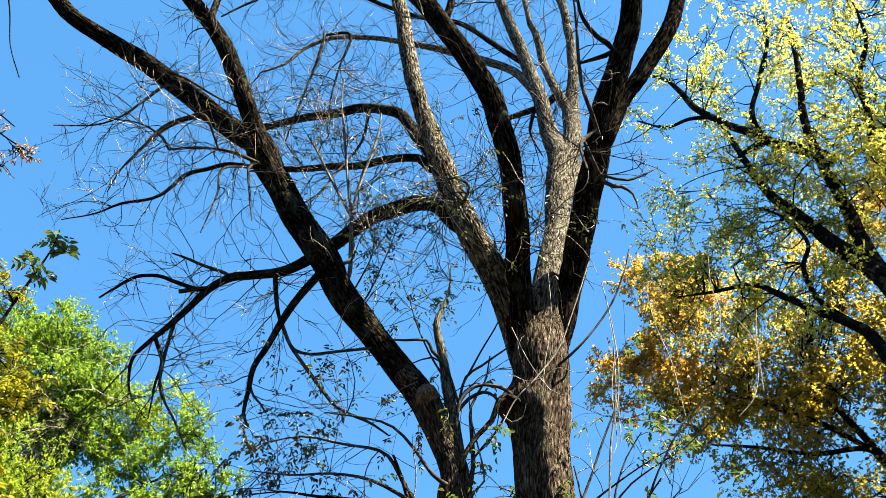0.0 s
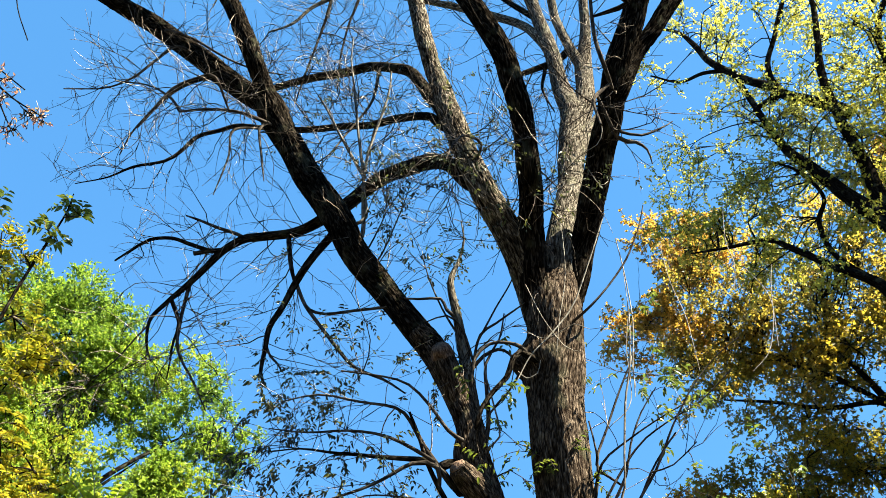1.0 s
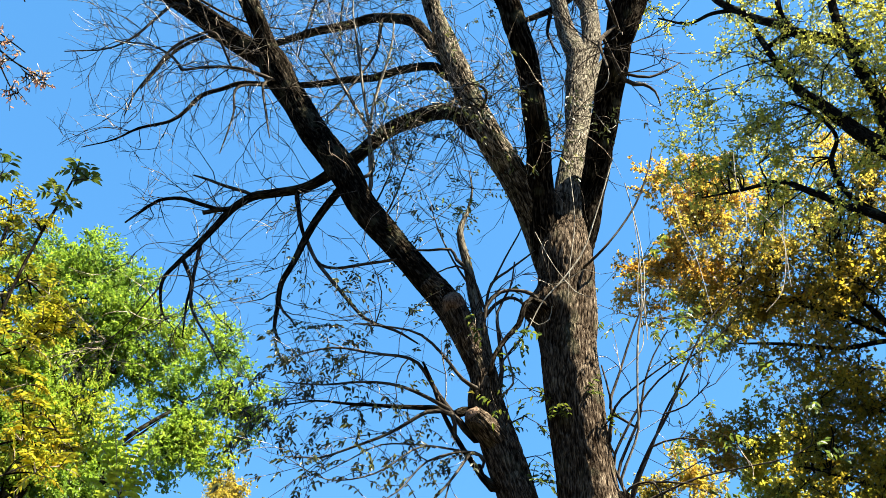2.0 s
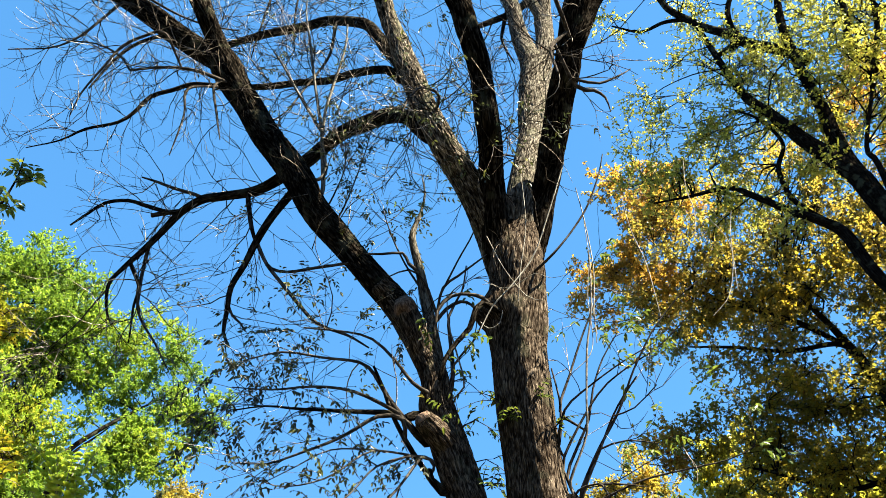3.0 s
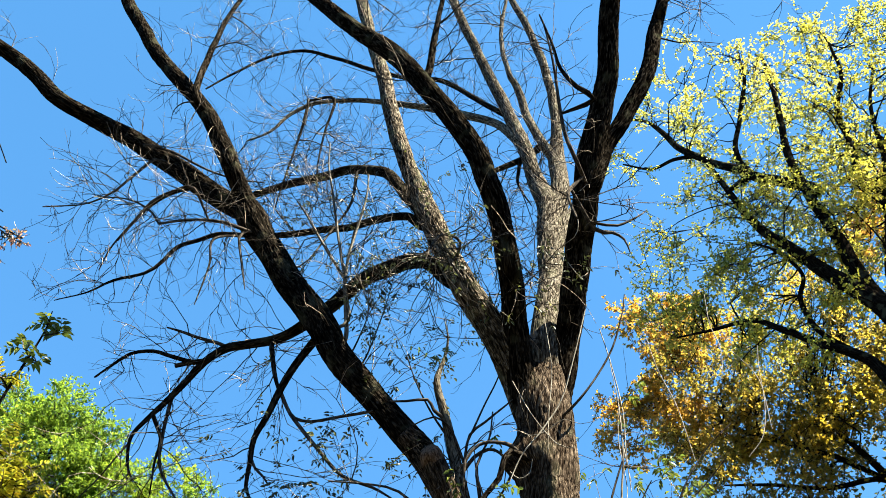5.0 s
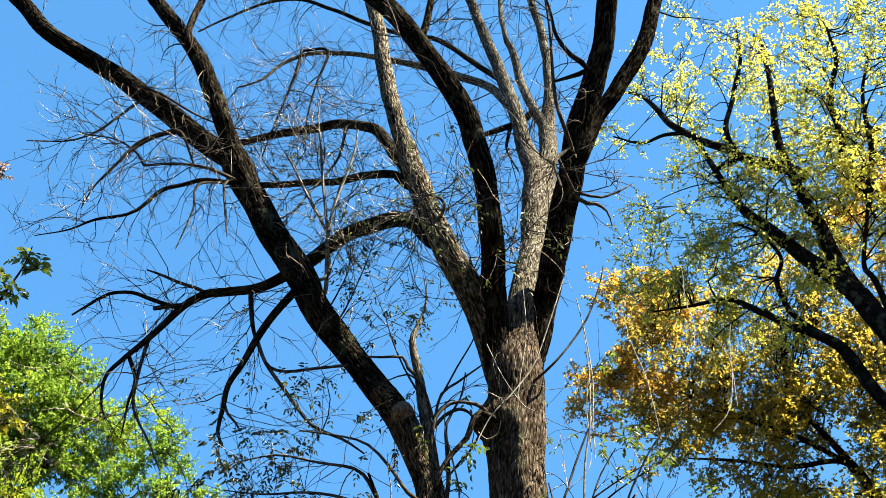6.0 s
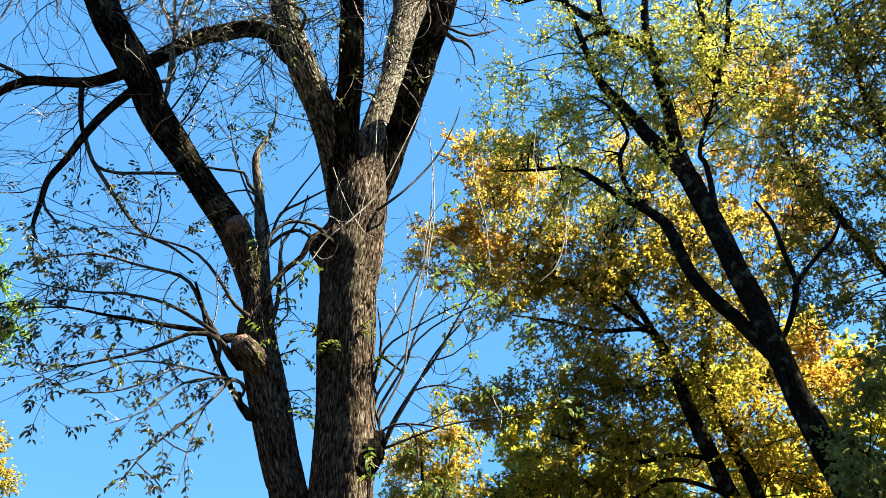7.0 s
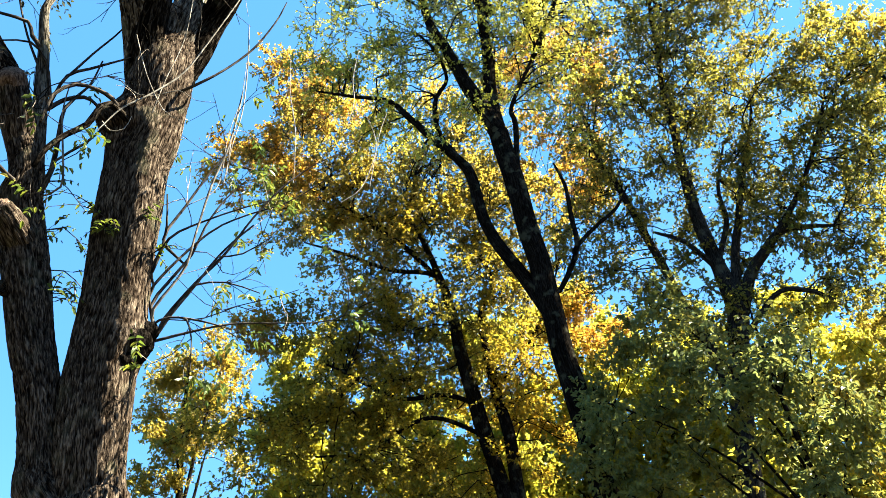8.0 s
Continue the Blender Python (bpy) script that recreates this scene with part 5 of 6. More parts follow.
crown(tree_c, split(CLUMPS_C, 1.3, 1.6), LEAF_C, 0.074, 0.64, 0.42, per_twig=12, ragged=1.15)


def stock_tree(name, label, base, top, clumps, leaf, size, rate=1.0, thick=1.0, group="", per_twig=9, wide=0.62, spray=0.45, category="tree", radius=0.16, fine=False):
    """A tree whose crown is given by clumps: a trunk to the crown's heart with limbs spreading into it."""
    t = thing(name, base, label, category, group)
    bx, by, _ = base
    tx, ty, tz = top
    add_limb(t, "trunk", (bx, by, -0.2, radius * 1.5), (bx + 0.1, by, 1.2, radius * 1.05), ((bx + tx) / 2 + 0.2, (by + ty) / 2, tz * 0.5, radius * 0.85), (tx, ty, tz * 0.8, radius * 0.55), (tx, ty, tz, radius * 0.2))
    trunk = GROWN[t.name][0]
    for x, y, z, r in clumps[::2]:
        i = int(len(trunk) * min(0.9, max(0.25, z / tz * 0.62)))
        a = trunk[i]
        add_limb(t, "limb", (*a[:3], a[3] * 0.6), (a[0] * 0.5 + x * 0.5, a[1] * 0.5 + y * 0.5, a[2] * 0.4 + z * 0.6, a[3] * 0.35), (x, y, z, 0.015))
    crown(t, split(clumps, rate), leaf, size, wide, thick, per_twig=per_twig, spray=spray, fine=fine)
    return t


CLUMPS_F = [(8.6, 9.0, 7.4, 0.64), (9.2, 8.5, 6.7, 0.80), (9.8, 7.8, 6.5, 0.68), (8.1, 9.6, 7.2, 0.50), (8.5, 9.0, 6.0, 0.74), (9.2, 8.3, 5.5, 0.75), (9.9, 7.7, 5.4, 0.69), (7.9, 9.8, 5.8, 0.66), (8.5, 9.0, 4.9, 0.70), (9.3, 8.3, 4.5, 0.67), (7.6, 10.0, 4.9, 0.63), (9.8, 7.7, 4.4, 0.57), (7.6, 10.2, 6.5, 0.39), (7.4, 10.3, 5.6, 0.47)]
stock_tree("understory_tree", "young understory tree with broad green leaves", (9.2, 8.3, 0), (9.3, 8.2, 7.4), CLUMPS_F, LEAF_F, 0.1, 1.3, 0.3, radius=0.06, per_twig=9, fine=True)
CLUMPS_E = [(18.1, 8.6, 17.7, 0.92), (17.9, 8.9, 19.0, 0.64), (17.9, 8.9, 15.5, 0.88), (18.4, 7.8, 17.2, 0.89), (16.8, 10.9, 9.8, 0.78), (17.3, 10.0, 11.5, 0.94), (16.9, 10.8, 8.4, 1.00), (17.3, 10.0, 13.1, 0.70), (16.3, 11.6, 8.1, 0.76)]
stock_tree("wood_edge_tree", "tall tree with thin yellowing orange leaves", (18.3, 8.8, 0), (18.0, 8.8, 18), CLUMPS_E, LEAF_B, 0.12, 0.9, 0.7)
# tree out of view, added only to cast shade on the understory tree
CLUMPS_N = [(15.6, 4.9, 15.4, 1.35), (17.0, 6.2, 16.2, 1.3), (16.6, 4.6, 17.6, 1.3), (17.3, 3.9, 15.6, 1.1)]
stock_tree("unseen_shade_tree", "unseen leafy tree added at the clearing's sunny edge to shade the understory", (16.2, 4.6, 0), (16.1, 4.8, 17.5), CLUMPS_N, LEAF_C, 0.1, 0.6, 0.2, radius=0.2)
CLUMPS_W = [(13.7, 24.4, 9.9, 2.53), (8.9, 26.6, 12.0, 1.90), (7.0, 27.1, 12.7, 1.43), (10.8, 25.8, 13.1, 1.59), (14.2, 24.1, 15.9, 1.68), (15.9, 23.0, 16.5, 1.43), (17.3, 22.0, 14.3, 1.48), (8.1, 26.8, 15.1, 1.38), (16.8, 22.4, 9.4, 2.47), (19.4, 20.2, 8.4, 2.58), (10.2, 26.1, 9.4, 2.26), (21.7, 17.8, 8.0, 2.47), (17.6, 21.8, 12.0, 1.89), (19.4, 20.2, 13.6, 1.92), (22.1, 17.2, 14.2, 1.40), (22.2, 17.1, 9.6, 2.11), (12.2, 25.2, 12.5, 1.45), (15.4, 23.4, 12.5, 1.69), (15.7, 23.2, 10.4, 1.85), (12.8, 24.9, 11.2, 1.65), (20.4, 19.1, 10.3, 1.99), (18.6, 20.9, 10.5, 2.04), (8.1, 26.8, 10.1, 1.82), (23.3, 15.6, 11.7, 1.72)]
stock_tree("background_tree", "dense backdrop tree in mixed green and gold leaf", (17.0, 22.0, 0), (17.0, 22.0, 12), CLUMPS_W, LEAF_W, 0.2, 0.7, 0.5, per_twig=9)
CLUMPS_G = [(3.3, 24.8, 12.8, 1.15), (2.8, 24.8, 11.3, 0.85), (4.4, 24.6, 14.0, 0.83), (2.5, 24.9, 9.6, 0.81), (4.1, 24.7, 11.3, 1.03), (2.9, 24.8, 13.7, 0.63)]
stock_tree("far_golden_tree", "pale golden tree standing far off", (3.2, 24.9, 0), (3.3, 24.8, 14), CLUMPS_G, LEAF_B, 0.12, 1.2, 0.8)

# ---- trees on the shaded side of the clearing ----
CLUMPS_GL = [(-13.0, 16.5, 18.7, 0.98), (-13.8, 15.8, 17.9, 1.15), (-12.2, 17.1, 17.5, 1.07), (-12.9, 16.6, 16.3, 1.52), (-11.5, 17.5, 16.0, 1.24), (-10.2, 18.4, 16.5, 1.07), (-9.3, 18.8, 15.2, 0.93), (-8.6, 19.2, 14.8, 0.58), (-9.7, 18.6, 13.7, 1.14), (-10.8, 18.0, 15.1, 0.81), (-13.2, 16.4, 14.4, 1.52), (-13.0, 16.5, 12.2, 1.51), (-11.5, 17.6, 12.6, 1.11), (-9.7, 18.6, 12.8, 0.92), (-10.6, 18.1, 13.7, 0.68), (-14.7, 15.0, 15.2, 1.70), (-14.3, 15.4, 12.7, 1.93), (-12.2, 17.1, 11.3, 1.40)]
stock_tree("bright_green_tree", "bushy tree with bright green sunlit leaves", (-13.2, 16.4, 0), (-13.2, 16.4, 18.5), CLUMPS_GL, LEAF_L, 0.115, 1.2, 0.6, radius=0.25, per_twig=14, wide=0.5)
CLUMPS_H = [(-11.7, 27.6, 15.7, 0.93), (-12.8, 27.1, 15.3, 0.91), (-10.7, 28.0, 14.5, 0.87), (-12.6, 27.2, 16.6, 0.38), (-13.3, 26.9, 14.5, 0.99)]
stock_tree("far_rusty_tree", "rusty yellow treetop far behind", (-12.2, 27.3, 0), (-12.2, 27.3, 16.8), CLUMPS_H, LEAF_B, 0.13, 1.0, 0.6)

tree_r = thing("overhanging_tree", (-9.0, 0.8, 0), "slender tree with thin twigs and a few rusty leaves", "tree")
add_limb(tree_r, "trunk", (-9.0, 0.8, -0.2, 0.16), (-8.9, 0.9, 3.0, 0.11), (-8.4, 1.4, 7.0, 0.08), (-7.6, 2.0, 10.5, 0.04), (-7.4, 2.2, 12.0, 0.01))
add_limb(tree_r, "branch", (-5.23, 2.95, 8.31, 0.020), (-5.02, 3.29, 8.35, 0.016), (-4.82, 3.57, 8.33, 0.011), (-4.67, 3.76, 8.27, 0.008), (-4.47, 4.00, 8.26, 0.006))
add_limb(tree_r, "branch", (-4.82, 3.57, 8.33, 0.008), (-4.70, 3.73, 8.08, 0.008), (-4.56, 3.90, 7.83, 0.005))
add_limb(tree_r, "branch", (-5.02, 3.29, 8.35, 0.011), (-4.87, 3.51, 8.52, 0.008), (-4.65, 3.79, 8.47, 0.006))
add_limb(tree_r, "branch", (-5.48, 2.44, 10.33, 0.018), (-5.26, 2.89, 10.48, 0.016), (-5.11, 3.14, 10.11, 0.009), (-4.95, 3.39, 9.50, 0.006), (-4.80, 3.60, 9.15, 0.006))
CLUMPS_R = [(-4.71, 3.72, 8.27, 0.12), (-4.58, 3.88, 8.23, 0.12), (-4.59, 3.86, 7.93, 0.10), (-4.80, 3.60, 8.39, 0.12), (-4.50, 3.97, 8.22, 0.06)]
crown(tree_r, CLUMPS_R, LEAF_R, 0.045, 0.5, 0.05, TWIG_BARK, spray=0.14, per_twig=2, fine=True)


# ---- sumac sapling with feathered fronds ----
FROND_TIPS = [(-4.02, 5.73, 5.34), (-3.91, 5.80, 5.16), (-3.81, 5.87, 5.51), (-3.68, 5.95, 5.44), (-3.45, 6.09, 5.43), (-3.34, 6.15, 5.20), (-4.01, 5.74, 5.01), (-3.56, 6.03, 5.19)]
SUMAC_TOP = (-3.66, 5.96, 4.83)


def feather(foot, tip, pairs, leaf, arch=0.16):
    """One feathered leaf: its curved stalk and the places, ways and sizes of its leaflets."""
    a, b = np.array(foot), np.array(tip)
    length = np.linalg.norm(b - a)
    mid = (a + b) / 2 + np.array([0, 0, arch * length])
    line = spline([(*a, 0.005), (*mid, 0.004), (*b, 0.002)], length / 12)
    d = unit(np.gradient(line[:, :3], axis=0))
    at = np.linspace(len(line) * 0.25, len(line) - 1, pairs).astype(int)
    side = unit(np.cross(d, np.array([0.05, 0.03, 1.0])))
    pos = np.vstack([line[at, :3]] * 2)
    ax = np.vstack([side[at] + d[at] * 0.5, -side[at] + d[at] * 0.5]) + np.array([0, 0, -0.25]) + rng.normal(size=(2 * pairs, 3)) * 0.12
    size = np.tile(leaf * (1.05 - 0.5 * np.linspace(0, 1, pairs)), 2) * rng.uniform(0.8, 1.15, 2 * pairs)
    face = np.tile([0, 0, 1.0], (2 * pairs, 1)) + rng.normal(size=(2 * pairs, 3)) * 0.3
    return line, pos, ax, size, face


def single_leaves(name, stalk, pos, ax, face, size, wide, mat):
    """Leaves large enough to be told apart, each a piece of its own on its stalk."""
    for i in range(len(pos)):
        ob = new(name, leaf_mesh(name, pos[i:i + 1], ax[i:i + 1], face[i:i + 1], size[i:i + 1], wide, mat))
        ob.parent = stalk
        ob.matrix_parent_inverse = Matrix.Identity(4)


def sprig(tree, foot, way):
    """A small leafy sprig straight off the bark: three feathered leaves."""
    d = unit(np.array(way))
    pieces, pos, ax, size, face = [], [], [], [], []
    for k in range(3):
        tip = np.array(foot) + (d + rng.normal(size=3) * 0.45) * rng.uniform(0.16, 0.26)
        line, p, q, w, f = feather(foot, tip, 4, 0.06)
        pieces.append(tube(line[::2], 3))
        pos.append(p), ax.append(q), size.append(w), face.append(f)
    v, f, g = joined(pieces)
    stalk = part("sprig", to_mesh("sprig", v, f, TWIG_BARK, g), tree, "fresh green leafy sprig")
    single_leaves("leaf", stalk, np.vstack(pos), np.vstack(ax), np.vstack(face), np.concatenate(size), 0.42, LEAF_G)


def feather_crown(tree, clumps, per, reach, pairs, leaf, wide, mat):
    """A crown of feathered leaves on twigs, in clumps hung on the nearest limbs."""
    nodes = np.vstack([p[::3] for p in GROWN[tree.name]])
    sticks, pos, ax, size, face = [], [], [], [], []
    for x, y, z, r in clumps:
        c = np.array([x, y, z])
        a = nodes[np.argmin(np.linalg.norm(nodes[:, :3] - c, axis=1) + 0.8 * np.maximum(0, nodes[:, 2] - z))]
        sticks.append(tube(spline([(*a[:3], 0.012), (*((a[:3] + c) / 2 + [0, 0, 0.1 * r]), 0.009), (*c, 0.005)], 0.1), 5))
        for _ in range(per):
            way = unit(rng.normal(size=3) * np.array([1, 1, 0.8]) + np.array([0, 0, 0.25]))
            foot = c + way * r * rng.uniform(0, 0.55)
            sticks.append(thin_tubes(np.linspace(c, foot, 3)[None], np.array([0.004]), np.array([0.003])))
            line, p, q, w, f = feather(foot, foot + way * reach * rng.uniform(0.6, 1.1) + np.array([0, 0, -0.1 * reach]), pairs, leaf)
            sticks.append(tube(line[::3], 3))
            pos.append(p), ax.append(q), size.append(w), face.append(f)
    v, f, g = joined(sticks)
    part("twigs", to_mesh("twigs", v, f, TWIG_BARK, g), tree, kind="stuff")
    part("leaves", leaf_mesh("leaves", np.vstack(pos), np.vstack(ax), np.vstack(face), np.concatenate(size), wide, mat), tree, kind="stuff")


def frond(tree, foot, tip):
    line, pos, ax, size, face = feather(foot, tip, 15, 0.15)
    v, f, g = tube(line, 5)
    stalk = part("frond", to_mesh("frond", v, f, PALE_TWIG, g), tree, "lime yellow feathered frond")
    single_leaves("leaflet", stalk, pos, ax, face, size, 0.3, LEAF_S)


sprig(main_tree, (0.10, 6.28, 5.56), (-0.6, -0.4, 0.1))
sprig(main_tree, (0.35, 6.20, 5.52), (0.3, -0.9, 0.1))
sprig(main_tree, (0.10, 6.28, 5.47), (-0.3, -0.5, -0.5))
sprig(main_tree, (-0.71, 6.00, 7.84), (-0.5, -0.4, 0.3))
sprig(main_tree, (-0.59, 6.00, 7.91), (0.6, -0.3, 0.2))
sprig(main_tree, (0.12, 6.25, 5.43), (-0.2, -0.8, -0.3))
sprig(main_tree, (-0.19, 6.40, 4.86), (0.4, -0.6, -0.2))
sprig(main_tree, (0.48, 6.30, 5.29), (0.8, -0.2, 0.2))

def leafy_branch(tree, mat, *points, single=False):
    """A thin branch hung with feathered leaves of a few leaflets; single: each leaflet a piece of its own."""
    stem = add_limb(tree, "branch", *points)
    path = GROWN[tree.name][-1]
    at = 0.12
    length = np.concatenate([[0], np.cumsum(np.linalg.norm(np.diff(path[:, :3], axis=0), axis=1))])
    stalks, leaves = [], []
    while at < length[-1]:
        i = min(int(np.searchsorted(length, at)), len(path) - 2)
        way = unit(path[i + 1, :3] - path[i, :3])
        out = unit(way * 0.7 + rng.normal(size=3) * 0.7 + np.array([0, 0, -0.2]))
        foot = path[i, :3] + out * rng.uniform(0.03, 0.14)
        line, pos, ax, size, face = feather(foot, foot + out * rng.uniform(0.13, 0.2), 3, rng.uniform(0.05, 0.072))
        stalks.append(thin_tubes(np.linspace(path[i, :3], foot, 3)[None], np.array([0.003]), np.array([0.002])))
        stalks.append(tube(line[::3], 3))
        leaves.append((pos, ax + np.array([0, 0, -0.35]), face, size))
        at += rng.uniform(0.05, 0.13)
    v, f, g = joined(stalks)
    part("stalks", to_mesh("stalks", v, f, TWIG_BARK, g), tree, kind="stuff")
    pos, ax, face, size = (np.concatenate(q) for q in zip(*leaves))
    if single:
        single_leaves("leaflet", stem, pos, ax, face, size, 0.45, mat)
    else:
        part("leaves", leaf_mesh("leaves", pos, ax, face, size, 0.45, mat), tree, kind="stuff")


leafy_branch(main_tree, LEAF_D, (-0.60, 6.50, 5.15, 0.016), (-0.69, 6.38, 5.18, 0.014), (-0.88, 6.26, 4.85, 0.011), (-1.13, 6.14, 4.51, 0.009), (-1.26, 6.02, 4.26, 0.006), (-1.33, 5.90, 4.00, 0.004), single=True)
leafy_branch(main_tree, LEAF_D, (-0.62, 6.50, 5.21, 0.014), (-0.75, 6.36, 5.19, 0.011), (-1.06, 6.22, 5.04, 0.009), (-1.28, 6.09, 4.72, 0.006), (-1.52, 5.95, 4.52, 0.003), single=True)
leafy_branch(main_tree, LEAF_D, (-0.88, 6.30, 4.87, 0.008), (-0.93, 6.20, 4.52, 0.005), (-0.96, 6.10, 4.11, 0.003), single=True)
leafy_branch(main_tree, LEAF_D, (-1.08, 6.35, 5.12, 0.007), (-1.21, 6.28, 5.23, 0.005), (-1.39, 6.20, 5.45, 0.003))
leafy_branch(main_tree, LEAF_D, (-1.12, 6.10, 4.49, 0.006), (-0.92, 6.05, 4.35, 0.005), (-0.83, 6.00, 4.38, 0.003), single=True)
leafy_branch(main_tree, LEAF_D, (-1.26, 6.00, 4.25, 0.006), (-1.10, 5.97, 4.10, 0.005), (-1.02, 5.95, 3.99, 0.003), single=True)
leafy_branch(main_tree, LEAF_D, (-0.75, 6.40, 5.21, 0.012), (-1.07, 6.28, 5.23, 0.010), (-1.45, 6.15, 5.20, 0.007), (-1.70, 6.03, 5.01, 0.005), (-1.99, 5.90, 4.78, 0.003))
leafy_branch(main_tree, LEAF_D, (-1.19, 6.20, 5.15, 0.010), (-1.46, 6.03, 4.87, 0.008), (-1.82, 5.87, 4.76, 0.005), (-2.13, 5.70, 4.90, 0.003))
leafy_branch(main_tree, LEAF_G, (-0.36, 6.75, 4.91, 0.008), (-0.18, 6.83, 5.09, 0.005), (0.02, 6.90, 5.09, 0.003))
leafy_branch(main_tree, LEAF_G, (-0.43, 6.75, 5.60, 0.008), (-0.22, 6.83, 5.78, 0.005), (-0.00, 6.90, 5.61, 0.003))
leafy_branch(main_tree, LEAF_G, (-0.51, 6.75, 6.11, 0.008), (-0.33, 6.83, 6.27, 0.005), (-0.07, 6.90, 6.03, 0.003))
leafy_branch(main_tree, LEAF_G, (-0.36, 6.75, 5.25, 0.007), (-0.15, 6.83, 5.35, 0.005), (0.04, 6.90, 5.22, 0.003))


CLUMPS_YL = [(-6.0, 6.0, 8.4, 0.27), (-5.7, 6.3, 7.9, 0.33), (-5.8, 6.3, 7.2, 0.37), (-5.4, 6.5, 7.1, 0.25), (-5.5, 6.4, 6.4, 0.36), (-5.1, 6.8, 6.1, 0.27), (-5.3, 6.7, 5.6, 0.34), (-6.1, 5.9, 7.6, 0.38), (-5.8, 6.2, 6.4, 0.41), (-5.4, 6.6, 7.5, 0.14)]
tree_s = thing("yellowing_sapling", (-6.5, 5.8, 0), "sapling with narrow yellowing green leaflets", "sapling")
add_limb(tree_s, "trunk", (-6.5, 5.8, -0.2, 0.07), (-6.4, 5.9, 2.5, 0.05), (-6.2, 6.0, 5.5, 0.04), (-6.1, 6.0, 8.2, 0.02), (-6.2, 5.9, 9.0, 0.006))
for x, y, z, r in CLUMPS_YL:
    add_limb(tree_s, "limb", (-6.25, 5.95, z - 0.9, 0.02), ((x - 6.25) / 2, (y + 5.95) / 2, z - 0.45, 0.014), (x, y, z, 0.008))
add_limb(tree_s, "branch", (-5.69, 6.04, 6.74, 0.021), (-5.69, 6.04, 7.95, 0.019), (-5.66, 6.08, 8.78, 0.017), (-5.63, 6.10, 9.43, 0.011), (-5.65, 6.08, 9.79, 0.007))
add_limb(tree_s, "branch", (-6.08, 5.65, 7.56, 0.015), (-6.10, 5.63, 8.43, 0.013), (-6.15, 5.58, 8.98, 0.007))
CLUMPS_S = [(-5.62, 6.11, 9.56, 0.14), (-5.72, 6.02, 9.04, 0.07), (-5.57, 6.15, 8.92, 0.10), (-6.15, 5.58, 9.03, 0.16), (-5.51, 6.21, 9.48, 0.08)]
feather_crown(tree_s, split(CLUMPS_YL, 2.0, 1.3), 6, 0.28, 6, 0.095, 0.34, LEAF_Y)
feather_crown(tree_s, CLUMPS_S, 4, 0.2, 3, 0.16, 0.4, LEAF_G)

sumac = thing("sumac_sapling", (SUMAC_TOP[0] - 0.2, SUMAC_TOP[1] + 0.1, 0), "young sumac with lime yellow feathered fronds", "sapling")
add_limb(sumac, "stem", (SUMAC_TOP[0] - 0.2, SUMAC_TOP[1] + 0.1, -0.1, 0.04), (SUMAC_TOP[0] - 0.1, SUMAC_TOP[1], 2.0, 0.03), (SUMAC_TOP[0], SUMAC_TOP[1], SUMAC_TOP[2] - 0.25, 0.02), (*SUMAC_TOP, 0.012))
for i, tip in enumerate(FROND_TIPS):
    turn = i * 2.4
    frond(sumac, (SUMAC_TOP[0], SUMAC_TOP[1], SUMAC_TOP[2] - 0.03 * i), (tip[0], tip[1] + 0.25 * math.sin(turn), tip[2]))

# ---- dead vine on the old tree ----
vine = thing("dead_vine", (0.6, 6.0, 0), "pale leafless dead vine trailing from the old tree", "vine")


def add_strand(tree, *points):
    path = spline(points, 0.06)
    path[:, 3] = np.maximum(path[:, 3] * 0.5, 0.0025)
    v, f, g = tube(path, 6)
    return part("strand", to_mesh("strand", v, f, PALE_TWIG, g), tree)


add_strand(vine, (1.08, 6.00, 7.98, 0.009), (1.10, 6.05, 7.52, 0.012), (1.09, 6.10, 6.93, 0.011), (1.02, 6.15, 6.46, 0.011), (0.98, 6.20, 6.07, 0.008))
add_strand(vine, (1.77, 7.00, 8.84, 0.007), (1.77, 7.00, 8.25, 0.010), (1.83, 7.00, 7.71, 0.010), (1.83, 7.00, 7.29, 0.009), (1.82, 7.00, 6.92, 0.006))
add_strand(vine, (3.39, 8.00, 9.35, 0.008), (3.27, 8.00, 8.96, 0.012), (3.14, 8.00, 8.39, 0.011), (2.95, 8.00, 7.90, 0.011), (2.69, 8.00, 7.62, 0.007))
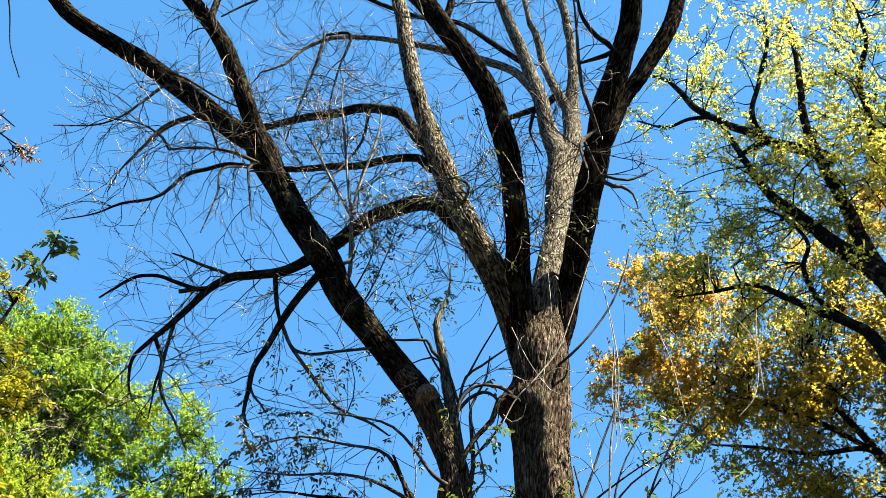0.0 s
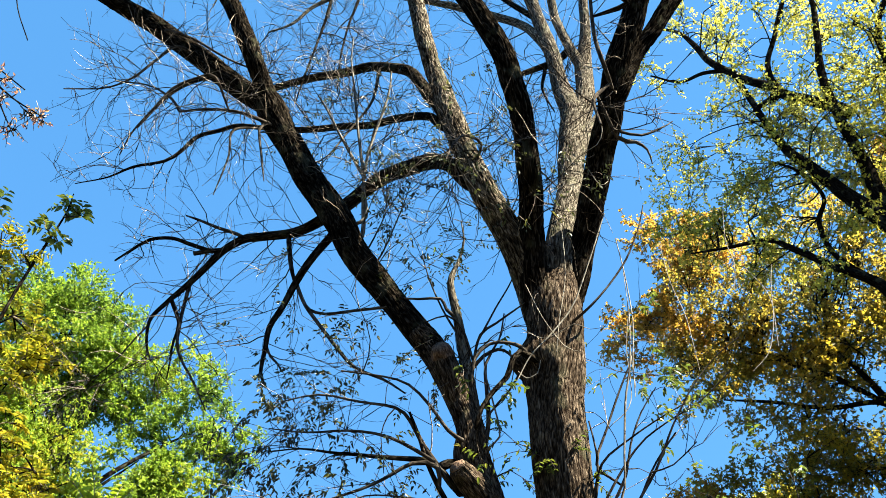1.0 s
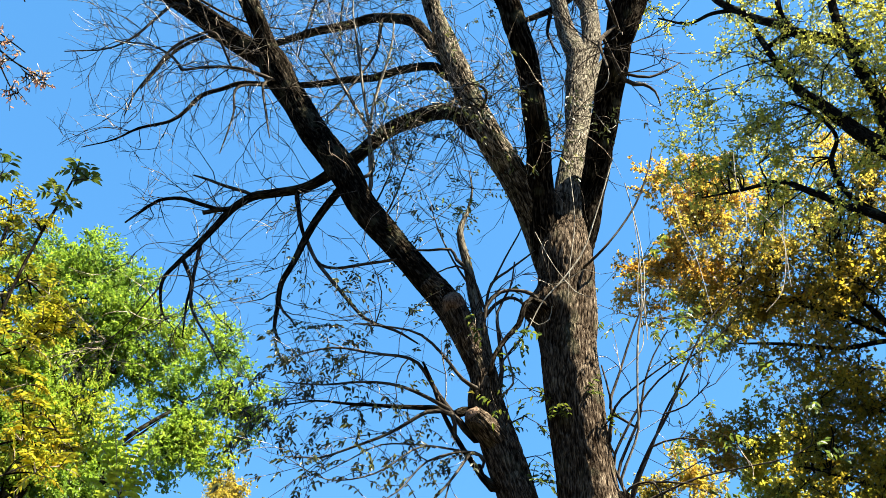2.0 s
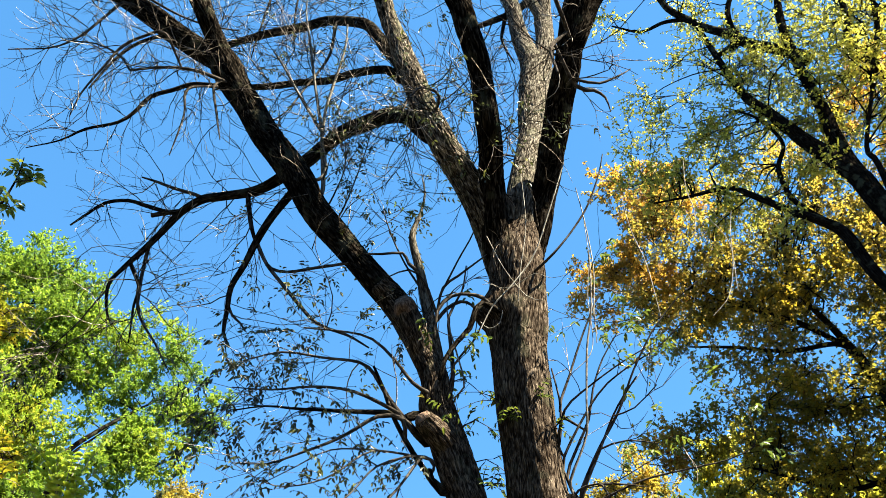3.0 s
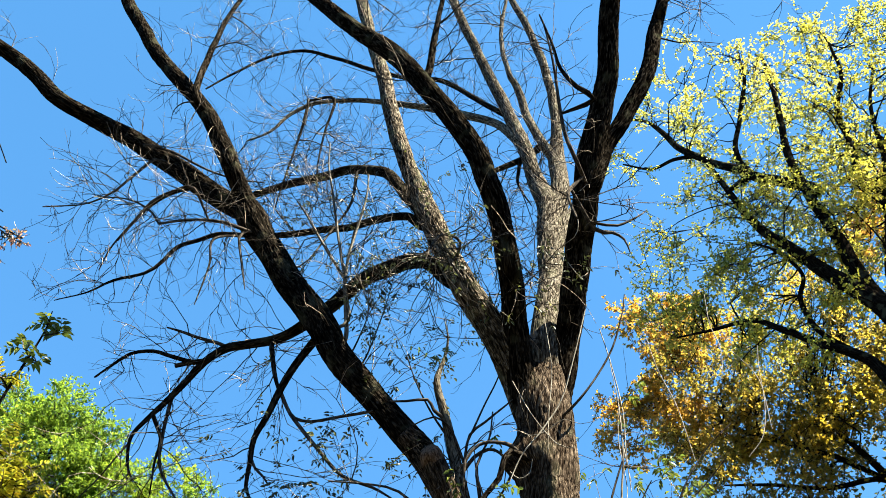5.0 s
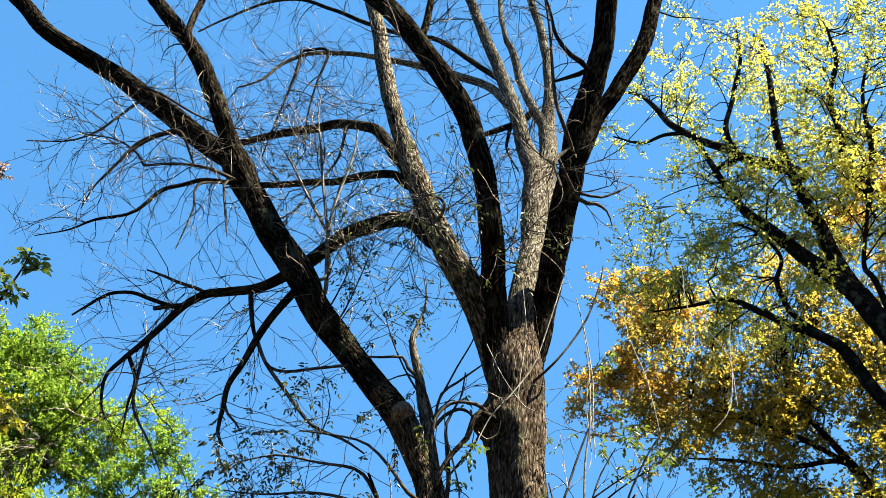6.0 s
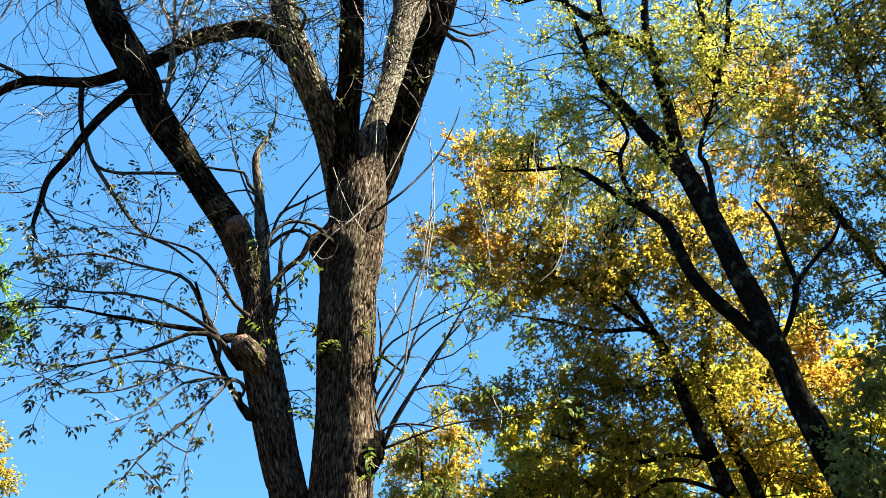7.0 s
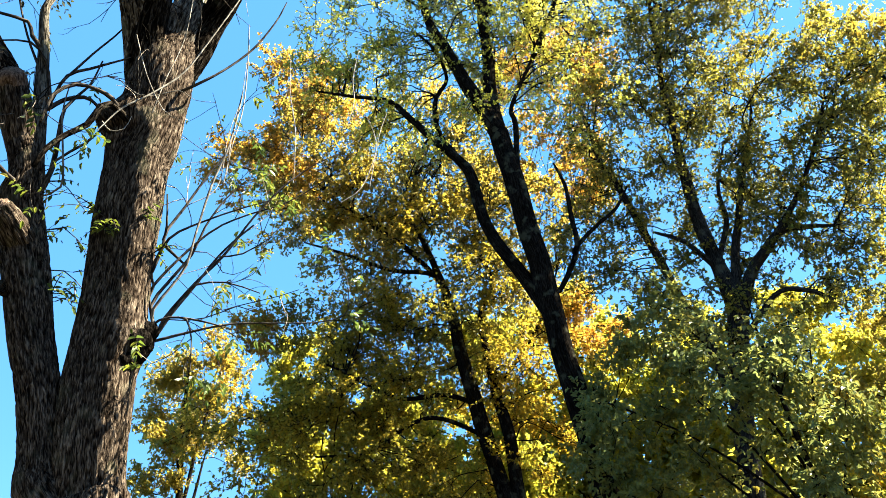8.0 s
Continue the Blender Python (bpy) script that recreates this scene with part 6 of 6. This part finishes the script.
add_strand(vine, (3.03, 8.00, 10.50, 0.008), (2.92, 8.00, 9.88, 0.012), (2.92, 8.00, 9.43, 0.012), (2.81, 8.00, 8.96, 0.008))
add_strand(vine, (0.95, 5.60, 7.94, 0.015), (0.69, 5.67, 7.25, 0.014), (0.50, 5.75, 6.83, 0.016), (0.27, 5.77, 6.52, 0.016), (0.07, 5.78, 6.30, 0.013), (-0.08, 5.80, 6.03, 0.010))
add_strand(vine, (0.01, 5.85, 6.68, 0.008), (0.17, 5.80, 6.51, 0.008), (0.32, 5.75, 6.50, 0.008), (0.48, 5.70, 6.56, 0.008), (0.62, 5.65, 6.44, 0.005), (0.77, 5.60, 6.42, 0.005))
add_strand(vine, (-0.06, 5.85, 6.18, 0.010), (0.01, 5.83, 6.08, 0.010), (0.11, 5.82, 6.12, 0.008), (0.15, 5.80, 6.25, 0.005))
add_strand(vine, (0.95, 4.75, 8.53, 0.009), (0.97, 4.82, 8.30, 0.009), (0.90, 4.88, 8.16, 0.008), (0.76, 4.95, 8.14, 0.006))
add_strand(vine, (0.82, 5.20, 8.18, 0.009), (0.91, 5.25, 7.98, 0.009), (1.01, 5.30, 8.09, 0.006))
add_strand(vine, (0.08, 5.75, 7.16, 0.008), (0.21, 5.73, 6.69, 0.008), (0.38, 5.72, 6.32, 0.008), (0.52, 5.70, 6.23, 0.005))
add_strand(vine, (0.50, 5.60, 7.86, 0.006), (0.47, 5.65, 7.17, 0.008), (0.36, 5.70, 6.64, 0.008), (0.30, 5.75, 6.29, 0.005))
add_strand(vine, (1.00, 6.20, 6.17, 0.007), (1.02, 6.20, 6.58, 0.010), (1.08, 6.20, 7.03, 0.008), (1.12, 6.20, 7.67, 0.006))
add_strand(vine, (3.08, 8.00, 7.97, 0.011), (3.20, 8.00, 8.78, 0.011), (3.03, 8.00, 9.35, 0.008))
add_strand(vine, (0.69, 6.20, 5.75, 0.008), (0.93, 6.20, 6.02, 0.008), (0.99, 6.20, 6.64, 0.008), (1.10, 6.20, 7.18, 0.006))
